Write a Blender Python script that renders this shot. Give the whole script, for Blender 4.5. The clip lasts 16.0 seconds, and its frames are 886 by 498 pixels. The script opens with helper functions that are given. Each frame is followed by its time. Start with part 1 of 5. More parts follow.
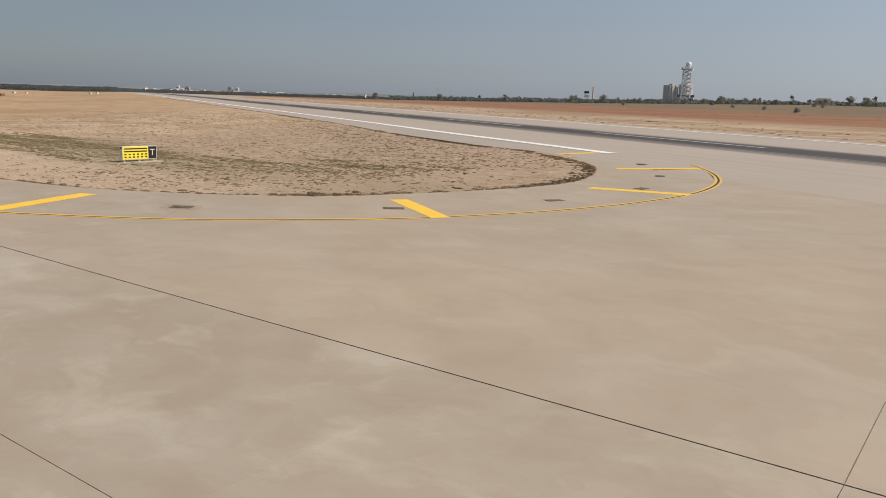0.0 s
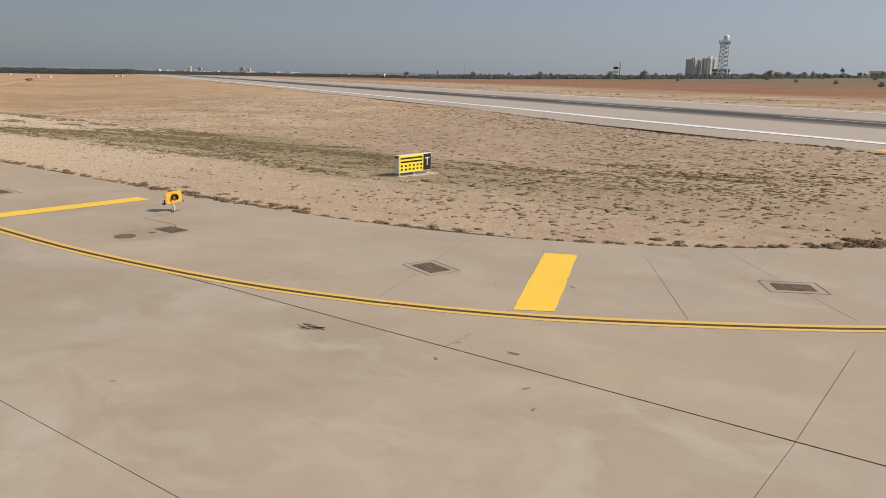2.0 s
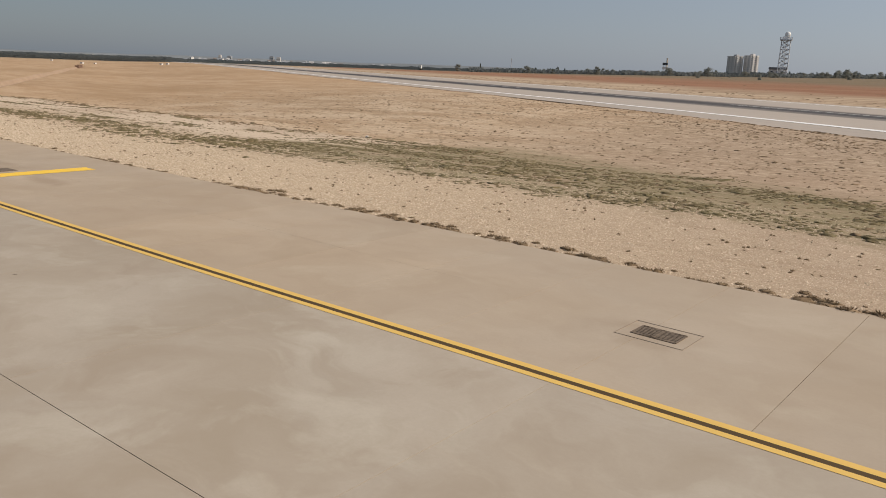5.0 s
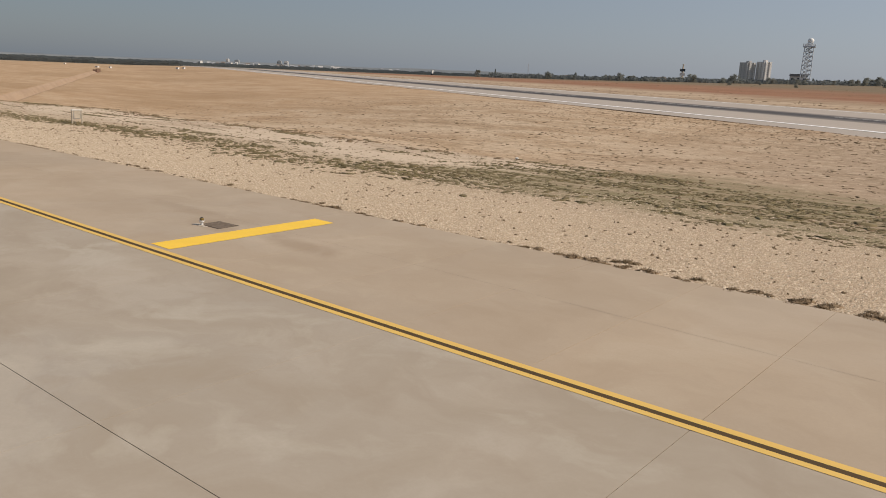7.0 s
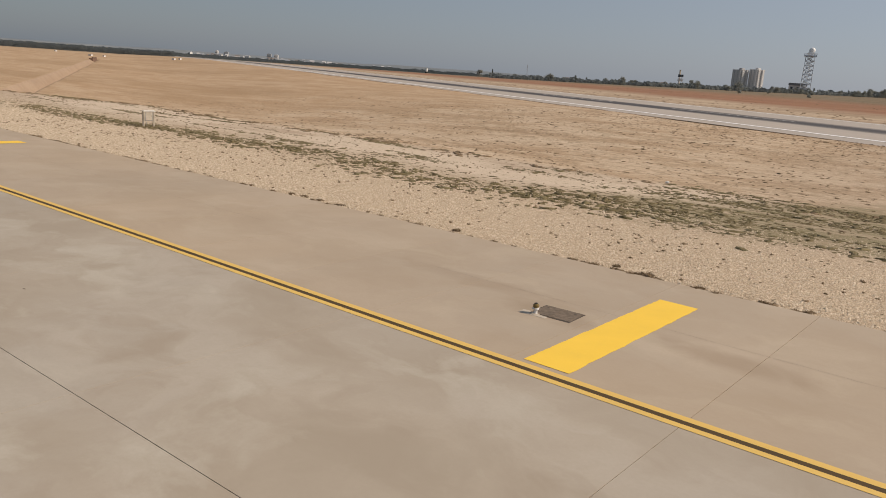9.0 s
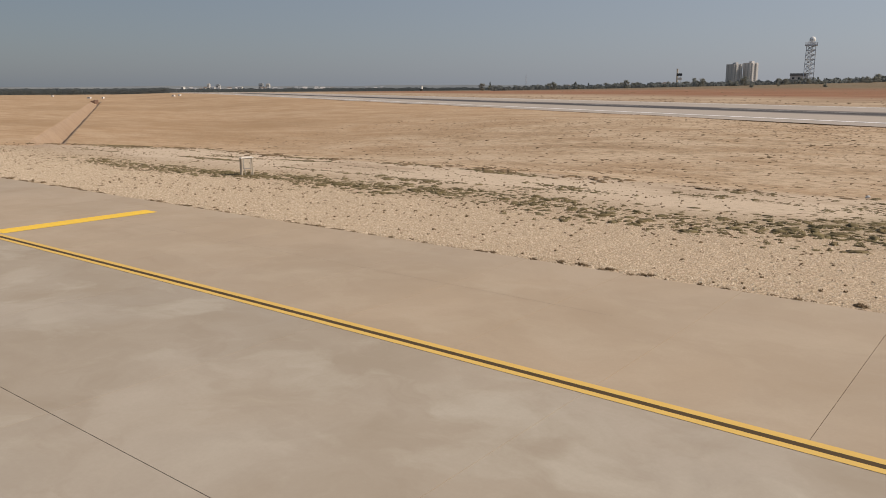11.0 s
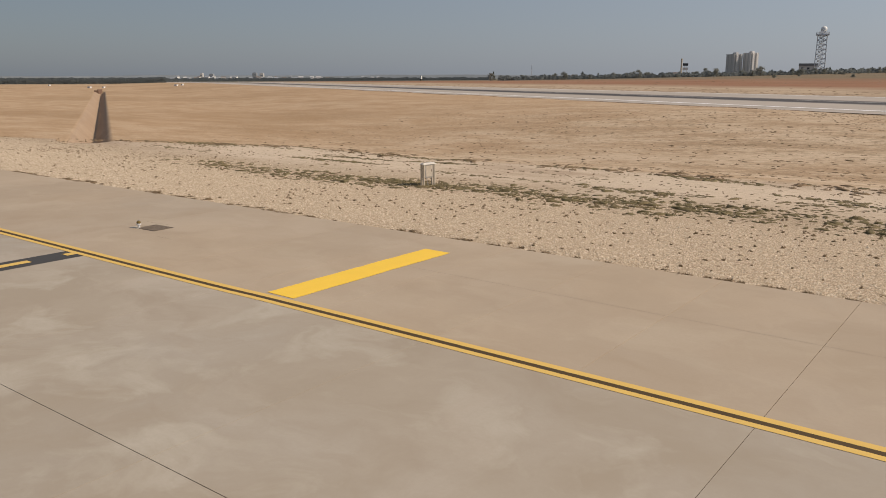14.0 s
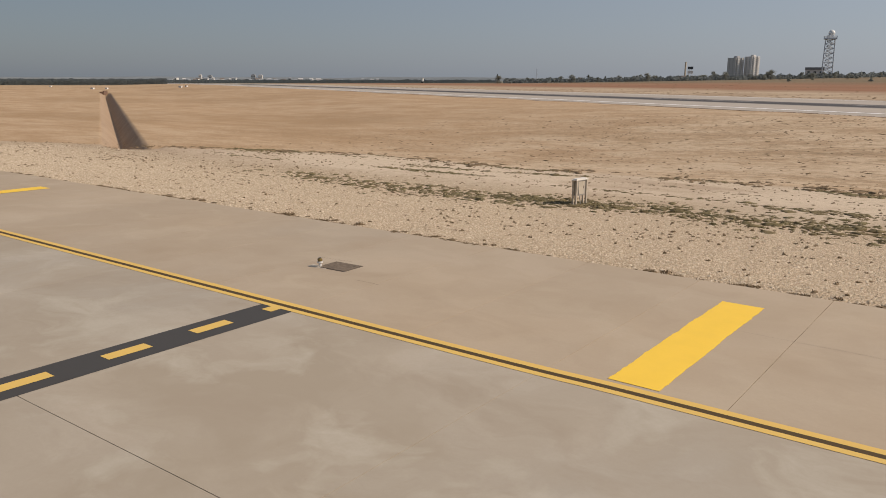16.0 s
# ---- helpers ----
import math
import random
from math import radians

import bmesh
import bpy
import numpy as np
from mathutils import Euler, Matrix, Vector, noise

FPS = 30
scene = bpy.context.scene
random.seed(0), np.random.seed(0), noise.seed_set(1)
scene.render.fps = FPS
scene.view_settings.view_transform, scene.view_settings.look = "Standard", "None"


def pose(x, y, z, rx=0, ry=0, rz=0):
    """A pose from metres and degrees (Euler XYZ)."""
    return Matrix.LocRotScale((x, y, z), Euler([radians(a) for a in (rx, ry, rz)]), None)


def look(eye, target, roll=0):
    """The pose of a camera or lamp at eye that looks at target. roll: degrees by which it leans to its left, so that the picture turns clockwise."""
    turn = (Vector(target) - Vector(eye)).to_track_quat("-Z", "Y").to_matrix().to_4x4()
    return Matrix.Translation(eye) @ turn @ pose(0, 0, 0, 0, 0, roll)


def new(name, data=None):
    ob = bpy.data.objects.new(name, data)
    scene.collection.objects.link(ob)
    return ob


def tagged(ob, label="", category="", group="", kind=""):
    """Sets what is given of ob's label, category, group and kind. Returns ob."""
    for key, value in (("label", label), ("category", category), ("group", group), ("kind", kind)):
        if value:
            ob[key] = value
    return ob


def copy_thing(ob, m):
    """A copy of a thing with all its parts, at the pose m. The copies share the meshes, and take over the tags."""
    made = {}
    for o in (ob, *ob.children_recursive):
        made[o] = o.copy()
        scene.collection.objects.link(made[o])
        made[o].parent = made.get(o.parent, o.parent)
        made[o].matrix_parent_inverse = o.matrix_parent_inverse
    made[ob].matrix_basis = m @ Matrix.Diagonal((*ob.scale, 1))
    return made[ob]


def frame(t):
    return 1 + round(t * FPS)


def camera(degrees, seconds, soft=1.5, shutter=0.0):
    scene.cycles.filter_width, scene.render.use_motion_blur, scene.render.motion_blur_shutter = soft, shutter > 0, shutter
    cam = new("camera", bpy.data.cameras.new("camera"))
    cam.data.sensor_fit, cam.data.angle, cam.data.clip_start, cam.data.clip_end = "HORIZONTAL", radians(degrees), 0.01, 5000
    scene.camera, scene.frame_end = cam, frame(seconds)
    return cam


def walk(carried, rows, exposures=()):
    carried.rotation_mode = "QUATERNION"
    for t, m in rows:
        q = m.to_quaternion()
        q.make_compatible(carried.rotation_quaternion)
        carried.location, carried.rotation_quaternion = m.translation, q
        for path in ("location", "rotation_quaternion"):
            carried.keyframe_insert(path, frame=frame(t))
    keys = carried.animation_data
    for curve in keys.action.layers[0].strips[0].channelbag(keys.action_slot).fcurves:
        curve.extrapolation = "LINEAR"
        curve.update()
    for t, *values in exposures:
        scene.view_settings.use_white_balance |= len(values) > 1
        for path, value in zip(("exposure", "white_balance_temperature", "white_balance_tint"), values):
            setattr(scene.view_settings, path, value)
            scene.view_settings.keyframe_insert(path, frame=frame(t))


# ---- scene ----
cam = camera(59.5, 16.0, 0.92)
PATH = [
    (0, (-3.761, 1.726, 4.788), (-15.587, 17.394, 0.958), 2.03),
    (0.5, (-9.909, 1.385, 4.816), (-21.825, 16.969, 0.921), 2.15),
    (1, (-15.828, 1.198, 4.821), (-27.844, 16.656, 0.741), 2.02),
    (1.5, (-21.535, 1.023, 4.830), (-33.540, 16.451, 0.608), 1.55),
    (2, (-27.076, 1.007, 4.799), (-39.004, 16.452, 0.419), 1.24),
    (2.5, (-32.087, 0.833, 4.809), (-43.973, 16.275, 0.308), 1.07),
    (3, (-36.936, 0.841, 4.804), (-48.791, 16.305, 0.294), 0.83),
    (3.5, (-41.344, 0.669, 4.821), (-53.252, 16.074, 0.251), 1.08),
    (4, (-45.675, 0.646, 4.808), (-57.708, 15.894, 0.046), 2.50),
    (4.5, (-49.760, 0.588, 4.790), (-61.937, 15.771, 0.187), 2.66),
    (5, (-53.336, 0.484, 4.816), (-65.611, 15.595, 0.235), 2.23),
    (7.5, (-70.811, -0.047, 4.823), (-83.172, 15.051, 0.436), 2.59),
    (8, (-73.863, -0.189, 4.845), (-86.106, 15.027, 0.535), 3.00),
    (8.5, (-76.835, -0.266, 4.825), (-88.948, 15.035, 0.448), 3.73),
    (9, (-79.704, -0.275, 4.802), (-91.712, 15.076, 0.309), 4.16),
    (11.5, (-93.569, -0.372, 4.816), (-105.667, 15.019, 0.723), -0.62),
    (12, (-95.984, -0.370, 4.820), (-108.045, 15.018, 0.608), -0.49),
    (12.5, (-98.450, -0.410, 4.822), (-110.453, 15.014, 0.573), -0.24),
    (13, (-101.020, -0.425, 4.824), (-112.964, 15.050, 0.598), -0.09),
    (13.5, (-103.450, -0.399, 4.822), (-115.357, 15.090, 0.541), 0.12),
    (14, (-105.741, -0.436, 4.805), (-117.631, 15.044, 0.450), -0.01),
    (14.5, (-107.985, -0.450, 4.810), (-119.840, 15.054, 0.441), -0.13),
    (15, (-110.145, -0.480, 4.802), (-121.965, 15.067, 0.494), -0.02),
    (15.5, (-112.232, -0.492, 4.786), (-124.053, 15.063, 0.509), 0.17),
    (16, (-114.210, -0.515, 4.787), (-126.031, 15.035, 0.491), 0.22),
]
walk(cam, [(t, look(eye, target, roll)) for t, eye, target, roll in PATH], [(0, 0.1, 6500, 10), (2.5, 0.08, 6500, 10), (4.5, 0.02, 6500, 10), (8, -0.03, 6560, 10.7), (11.5, -0.05, 6640, 11.5), (16, -0.06, 6560, 10.8)])
# ---- light ----
SUN_AZ, SUN_EL = 62.0, 38.0
world = bpy.data.worlds.new("sky")
scene.world = world
world.use_nodes = True
wn = world.node_tree
sky = wn.nodes.new("ShaderNodeTexSky")
sky.sky_type = "NISHITA"
sky.sun_disc = False
sky.sun_elevation, sky.sun_rotation = radians(SUN_EL), radians(SUN_AZ)
sky.air_density, sky.dust_density, sky.ozone_density = 1.0, 1.0, 1.0
haze = wn.nodes.new("ShaderNodeMix")
haze.data_type = "RGBA"
haze.inputs["Factor"].default_value = 0.75
# the haze is brighter on the sun's side of the sky
sky_way, sun_side, glow, tint_mix = wn.nodes.new("ShaderNodeTexCoord"), wn.nodes.new("ShaderNodeVectorMath"), wn.nodes.new("ShaderNodeMapRange"), wn.nodes.new("ShaderNodeMix")
sun_side.operation = "DOT_PRODUCT"
sun_side.inputs[1].default_value = (math.sin(radians(SUN_AZ)), math.cos(radians(SUN_AZ)), 0.0)
glow.inputs[1].default_value, glow.inputs[2].default_value, glow.inputs[3].default_value, glow.inputs[4].default_value = -0.7, 0.5, 0.0, 1.0
tint_mix.data_type = "RGBA"
tint_mix.inputs["A"].default_value, tint_mix.inputs["B"].default_value = (1.62, 1.97, 2.52, 1.0), (3.9, 4.4, 5.3, 1.0)
wn.links.new(sky_way.outputs["Generated"], sun_side.inputs[0])
wn.links.new(sun_side.outputs["Value"], glow.inputs[0])
wn.links.new(glow.outputs["Result"], tint_mix.inputs["Factor"])
wn.links.new(tint_mix.outputs["Result"], haze.inputs["B"])
wn.links.new(sky.outputs["Color"], haze.inputs["A"])
wn.links.new(haze.outputs["Result"], wn.nodes["Background"].inputs["Color"])
wn.nodes["Background"].inputs["Strength"].default_value = 0.093
sun_to = Vector((math.sin(radians(SUN_AZ)) * math.cos(radians(SUN_EL)), math.cos(radians(SUN_AZ)) * math.cos(radians(SUN_EL)), math.sin(radians(SUN_EL))))
sun = new("sun", bpy.data.lights.new("sun", "SUN"))
sun.data.energy, sun.data.angle, sun.data.color = 4.0, radians(0.6), (1.0, 0.872, 0.725)
sun.matrix_world = look(sun_to * 200, (0, 0, 0))

# ---- lie of the land: the runway runs at 28 degrees to the taxiway ----
RB = radians(28)
RD, RN, R0 = (-math.cos(RB), math.sin(RB)), (math.sin(RB), math.cos(RB)), (-35.5, 65.55)


def smooth(a, b, v):
    t = np.clip((v - a) / (b - a), 0, 1)
    return t * t * (3 - 2 * t)


def sn(x, y):
    """Metres along the runway and across it, from the near end of its edge line."""
    return (x - R0[0]) * RD[0] + (y - R0[1]) * RD[1], (x - R0[0]) * RN[0] + (y - R0[1]) * RN[1]


def xy(s, n):
    return R0[0] + s * RD[0] + n * RN[0], R0[1] + s * RD[1] + n * RN[1]


def brow(x):
    """The edge at which the gravel terrace falls away to the ochre plain."""
    return np.interp(x, [-230, -190, -181, -169, -156, -140, -105, -80], [4.0, 25.0, 31.5, 39.5, 45.5, 45.5, 44.6, 46.0])


def height(x, y):
    """The height of the smooth land and of the pavements on it."""
    x, y = np.asarray(x, float), np.asarray(y, float)
    s, n = sn(x, y)
    runway = np.interp(s, [-600, 0, 140, 300, 660, 1300, 5000], [0.9, 0.6, 0.42, 0.2, -0.35, -4.0, -12.0]) + 0.0084 * np.clip(n, -12, 46)
    taxi = -np.interp(x, [-140, -95, -52, -34], [0.04, 0.037, 0.016, 0.0]) * np.clip(y - 18.5, 0, 27)
    plain_z = np.interp(x, [-900, -170, -95, -40], [-3.0, -2.8, -1.3, 0.0])
    rim, left = brow(x), smooth(-80, -112, x)
    z = plain_z + (taxi - plain_z) * smooth(60 + (rim + 10 - 60) * left, 41 + (rim - 41) * left, y)
    near = smooth(-60, -130, x)
    z = z + (runway - z) * smooth(-30 - 36 * near, 6 - 16 * near, n)
    field = np.interp(s, [-300, 200, 290, 474, 608, 900, 2000], [5.5, 6.6, 6.8, 4.2, 2.0, 1.0, 0.0])
    return z + field * np.clip((n - 60) / 270, 0, 1.15)


def bumps(x, y):
    """The small unevenness of bare ground."""
    return 0.04 * noise.noise((x * 0.13, y * 0.13, 3.0)) + 0.16 * noise.noise((x * 0.045, y * 0.045, 9.0)) * min(1.0, max(0.0, (y - 24) / 20))


def soil_z(x, y):
    """The height of bare ground at arrays of places."""
    return height(x, y) - 0.045 + np.array([bumps(a, b) for a, b in zip(x, y)])


def hz(x, y):
    return float(height(x, y))


def spline(points, step):
    """Points about step metres apart on a smooth curve through the given ones."""
    pts = [Vector((*p, 0)) for p in points]
    pts = [2 * pts[0] - pts[1]] + pts + [2 * pts[-1] - pts[-2]]
    out = []
    for a, b, c, d in zip(pts, pts[1:], pts[2:], pts[3:]):
        count = max(1, int((c - b).length / step))
        for k in range(count):
            t = k / count
            out.append(0.5 * (2 * b + (c - a) * t + (2 * a - 5 * b + 4 * c - d) * t * t + (3 * b - a - 3 * c + d) * t**3))
    return [(p.x, p.y) for p in out + [pts[-2]]]


SOIL_EDGE = spline([(-200, 17.2), (-140, 17.8), (-110, 18.0), (-80, 18.3), (-60, 18.5), (-50, 18.8), (-43.6, 19.5), (-39.2, 20.75), (-36.4, 22.2),
                    (-34.1, 23.8), (-32.1, 25.7), (-30, 28.4), (-27.5, 33.8), (-26.0, 38.0), (-25.3, 42.0), (-25.8, 45.6), (-27.3, 49.6), (-30.4, 53.8), (-36.6, 58.4)], 1.5)
EDGE_LINE = spline([(-300, 9.5), (-200, 9.95), (-130, 10.2), (-118, 10.34), (-108, 10.43), (-98, 10.44), (-89, 10.4), (-80, 10.42), (-70, 10.53), (-60, 10.77), (-56, 10.86), (-53, 10.9), (-48, 11.0), (-44.5, 11.35), (-41.7, 11.8), (-39.4, 12.38),
                    (-36.6, 13.4), (-33.6, 15.0), (-29.1, 18.3), (-26.3, 21.4), (-23.7, 24.9), (-21.4, 29.4), (-20.1, 32.6), (-18.9, 36.5), (-18.1, 41.0),
                    (-18.1, 45.0), (-18.9, 49.2), (-20.6, 53.3), (-22.6, 56.6), (-24.2, 58.9)], 1.0)


def curve_y(curve, x):
    """The height y of the first, straight part of a curve at x."""
    a = [p for p in curve if p[1] < 30]
    return float(np.interp(x, [p[0] for p in a], [p[1] for p in a]))


def joint_a(x):
    if x < -47:
        return curve_y(EDGE_LINE, x) - 0.02
    return float(np.interp(x, [-47, -42, -23, -5, 40], [11.05, 11.38, 11.93, 12.46, 13.8]))


def joint_b(x):
    return float(np.interp(x, [-260, -126, -110, -95, -80, -62, -41, -12, 40], [3.6, 4.4, 4.56, 4.57, 4.59, 4.88, 5.38, 6.15, 7.5]))

# ---- materials ----


class Mat:
    """A node material under construction."""

    def __init__(self, name, rough=0.8, metal=0.0):
        self.m = bpy.data.materials.new(name)
        self.m.use_nodes = True
        self.t = self.m.node_tree
        self.b = self.t.nodes["Principled BSDF"]
        self.b.inputs["Roughness"].default_value, self.b.inputs["Metallic"].default_value = rough, metal
        self.b.inputs["Specular IOR Level"].default_value = 0.3

    def put(self, socket, value):
        if isinstance(value, bpy.types.NodeSocket):
            self.t.links.new(value, socket)
        elif value is not None:
            socket.default_value = (*value, 1.0) if isinstance(value, tuple) and len(value) == 3 and socket.type == "RGBA" else value

    def node(self, kind, out=0, props=(), **sockets):
        n = self.t.nodes.new(kind)
        for k, v in props:
            if k == "op":
                n.operation = v
            elif k == "type":
                n.data_type = v
            elif k == "blend":
                n.blend_type = v
        for k, v in sockets.items():
            self.put(n.inputs[int(k[1:])], v)
        return n.outputs[out]

    def coords(self, kind="Object"):
        n = self.t.nodes.new("ShaderNodeTexCoord")
        return n.outputs[kind]

    def place(self):
        return self.t.nodes.new("ShaderNodeNewGeometry").outputs["Position"]

    def island(self):
        return self.t.nodes.new("ShaderNodeNewGeometry").outputs["Random Per Island"]

    def chance(self):
        return self.t.nodes.new("ShaderNodeObjectInfo").outputs["Random"]

    def noise(self, where, scale, detail=4.0, rough=0.55, stretch=None):
        if stretch:
            where = self.node("ShaderNodeMapping", i0=where, i3=stretch)
        n = self.t.nodes.new("ShaderNodeTexNoise")
        self.put(n.inputs["Vector"], where)
        n.inputs["Scale"].default_value, n.inputs["Detail"].default_value, n.inputs["Roughness"].default_value = scale, detail, rough
        return n.outputs["Fac"]

    def math(self, op, a, b=0.0, c=0.0):
        return self.node("ShaderNodeMath", props=(("op", op),), i0=a, i1=b, i2=c)

    def span(self, v, a, b, lo=0.0, hi=1.0):
        return self.node("ShaderNodeMapRange", i0=v, i1=a, i2=b, i3=lo, i4=hi)

    def mix(self, f, a, b, blend="MIX"):
        n = self.t.nodes.new("ShaderNodeMix")
        n.data_type, n.blend_type = "RGBA", blend
        self.put(n.inputs["Factor"], f), self.put(n.inputs["A"], a), self.put(n.inputs["B"], b)
        return n.outputs["Result"]

    def bump(self, h, strength, distance):
        n = self.t.nodes.new("ShaderNodeBump")
        n.inputs["Strength"].default_value, n.inputs["Distance"].default_value = strength, distance
        self.put(n.inputs["Height"], h)
        self.t.links.new(n.outputs["Normal"], self.b.inputs["Normal"])

    def colour(self, c):
        self.put(self.b.inputs["Base Color"], c)
        return self.m


def plain(name, colour, rough=0.6, metal=0.0, vary=0.12, scale=6.0, bump=0.0):
    """A painted or cast surface with a little wear at two scales."""
    m = Mat(name, rough, metal)
    p = m.coords()
    a, b = m.noise(p, scale), m.noise(p, scale * 9)
    dark = tuple(v * (1 - vary * 2) for v in colour)
    light = tuple(min(1.0, v * (1 + vary)) for v in colour)
    c = m.mix(m.span(a, 0.3, 0.7), dark, light)
    c = m.mix(m.span(b, 0.35, 0.75, 0.0, 0.35), c, tuple(v * 0.75 for v in colour))
    if bump:
        m.bump(b, bump, 0.01)
    return m.colour(c)


def concrete(name, tint, blotch=1.0, east=None, stains=()):
    """Stained, cloudy concrete; east: the tint that it takes on towards the runway entry."""
    m = Mat(name, 0.75)
    p = m.place()
    drift = m.t.nodes.new("ShaderNodeTexNoise")
    m.put(drift.inputs["Vector"], p)
    drift.inputs["Scale"].default_value, drift.inputs["Detail"].default_value = 0.35, 3.0
    shift = m.node("ShaderNodeVectorMath", props=(("op", "SCALE"),), i0=drift.outputs["Color"], i3=3.2)
    q = m.node("ShaderNodeVectorMath", props=(("op", "ADD"),), i0=p, i1=shift)
    big, mid = m.noise(q, 0.08, 5, 0.6), m.noise(q, 0.3, 6, 0.6)
    wisp = m.noise(m.node("ShaderNodeMapping", i0=q, i2=(0, 0, 0.4), i3=(0.75, 1.0, 1.0)), 0.5, 6, 0.58)
    scuff = m.noise(m.node("ShaderNodeMapping", i0=q, i2=(0, 0, -0.25), i3=(0.3, 1.0, 1.0)), 1.3, 6, 0.6)
    fine = m.noise(p, 14.0, 5, 0.7)
    base = tint
    xyz = m.t.nodes.new("ShaderNodeSeparateXYZ")
    m.put(xyz.inputs[0], p)
    if east:
        base = m.mix(m.span(m.math("ADD", xyz.outputs["X"], m.math("MULTIPLY", big, 8.0)), -72.0, -44.0), tint, east)

    def toned(f, r, g, b):
        return m.mix(1.0, f, (r, g, b), "MULTIPLY")
    c = m.mix(m.span(big, 0.35, 0.65), base, toned(base, 0.92, 0.96, 1.02))
    c = m.mix(m.span(mid, 0.42, 0.66, 0.0, 0.8 * blotch), c, toned(base, 0.84, 0.83, 0.81))
    c = m.mix(m.span(mid, 0.44, 0.28, 0.0, 0.7 * blotch), c, toned(base, 1.06, 1.1, 1.15))
    c = m.mix(m.span(wisp, 0.53, 0.68, 0.0, 0.75 * blotch), c, toned(base, 1.08, 1.14, 1.19))
    c = m.mix(m.span(wisp, 0.46, 0.3, 0.0, 0.65 * blotch), c, toned(base, 0.82, 0.8, 0.78))
    c = m.mix(m.span(scuff, 0.6, 0.76, 0.0, 0.28 * blotch), c, toned(base, 1.1, 1.13, 1.16))
    c = m.mix(m.span(scuff, 0.4, 0.26, 0.0, 0.3 * blotch), c, toned(base, 0.8, 0.78, 0.76))
    c = m.mix(m.span(fine, 0.35, 0.7, 0.0, 0.2), c, toned(base, 0.78, 0.78, 0.78))
    for x, y, rx, ry, depth in stains:
        off = m.math("SQRT", m.math("ADD", m.math("POWER", m.math("DIVIDE", m.math("SUBTRACT", xyz.outputs["X"], x), rx), 2.0), m.math("POWER", m.math("DIVIDE", m.math("SUBTRACT", xyz.outputs["Y"], y), ry), 2.0)))
        c = m.mix(m.span(m.math("ADD", off, m.math("MULTIPLY", m.math("SUBTRACT", wisp, 0.5), 2.4)), 1.1, 0.3, 0.0, depth), c, toned(base, 0.66, 0.62, 0.58))
    rnd = m.span(m.chance(), 0.0, 1.0, 0.98, 1.02)
    c = m.mix(1.0, c, m.node("ShaderNodeCombineXYZ", i0=rnd, i1=rnd, i2=rnd), "MULTIPLY")
    m.bump(fine, 0.06, 0.003)
    return m.colour(c)


def paint(name, colour, worn, amount):
    """Road paint, thin and worn, with the concrete showing in flecks."""
    m = Mat(name, 0.6)
    p = m.place()
    a, b = m.noise(p, 1.1, 5, 0.65), m.noise(p, 22.0, 4, 0.7)
    c = m.mix(m.span(a, 0.3, 0.7, 0.0, 0.35), colour, tuple(v * 0.82 for v in colour))
    c = m.mix(m.span(m.math("ADD", b, m.math("MULTIPLY", a, 0.5)), 0.9, 1.12, 0.0, amount), c, worn)
    m.bump(b, 0.1, 0.003)
    return m.colour(c)


CONCRETE = (0.438, 0.365, 0.28)
M_SLAB = concrete("taxiway_concrete", (0.446, 0.374, 0.29), 1.35)
# damp and rusty stains about the covers and grates: x, y, reach along and across, depth
STAINS = [(-87.3, 13.5, 1.5, 0.7, 0.6), (-84.2, 13.6, 2.4, 0.6, 0.5), (-89.6, 14.3, 2.6, 0.5, 0.35), (-59.0, 14.05, 1.2, 0.8, 0.4), (-47.9, 13.4, 1.3, 1.0, 0.4), (-39.0, 16.0, 1.0, 0.6, 0.35), (-128.3, 13.35, 1.2, 0.6, 0.4), (-31.4, 20.4, 1.0, 0.8, 0.35)]
M_SHOULDER = concrete("shoulder_concrete", (0.472, 0.369, 0.263), 0.7, (0.452, 0.369, 0.278), STAINS)
M_SEAL = plain("joint_sealant", (0.1, 0.078, 0.058), 0.8, 0, 0.2, 3.0)
M_SAWN = plain("dusty_saw_cut", (0.17, 0.135, 0.1), 0.85, 0, 0.2, 3.0)
M_YELLOW = paint("yellow_paint", (0.97, 0.625, 0.07), CONCRETE, 0.22)
M_YELLOW_OLD = paint("faded_yellow_paint", (0.77, 0.505, 0.135), CONCRETE, 0.35)
M_BLACK = paint("black_paint", (0.068, 0.062, 0.057), (0.17, 0.15, 0.125), 0.4)
M_BROWN = paint("dark_line_paint", (0.088, 0.054, 0.018), (0.2, 0.135, 0.06), 0.35)
M_WHITE = paint("white_paint", (0.96, 0.95, 0.92), CONCRETE, 0.04)


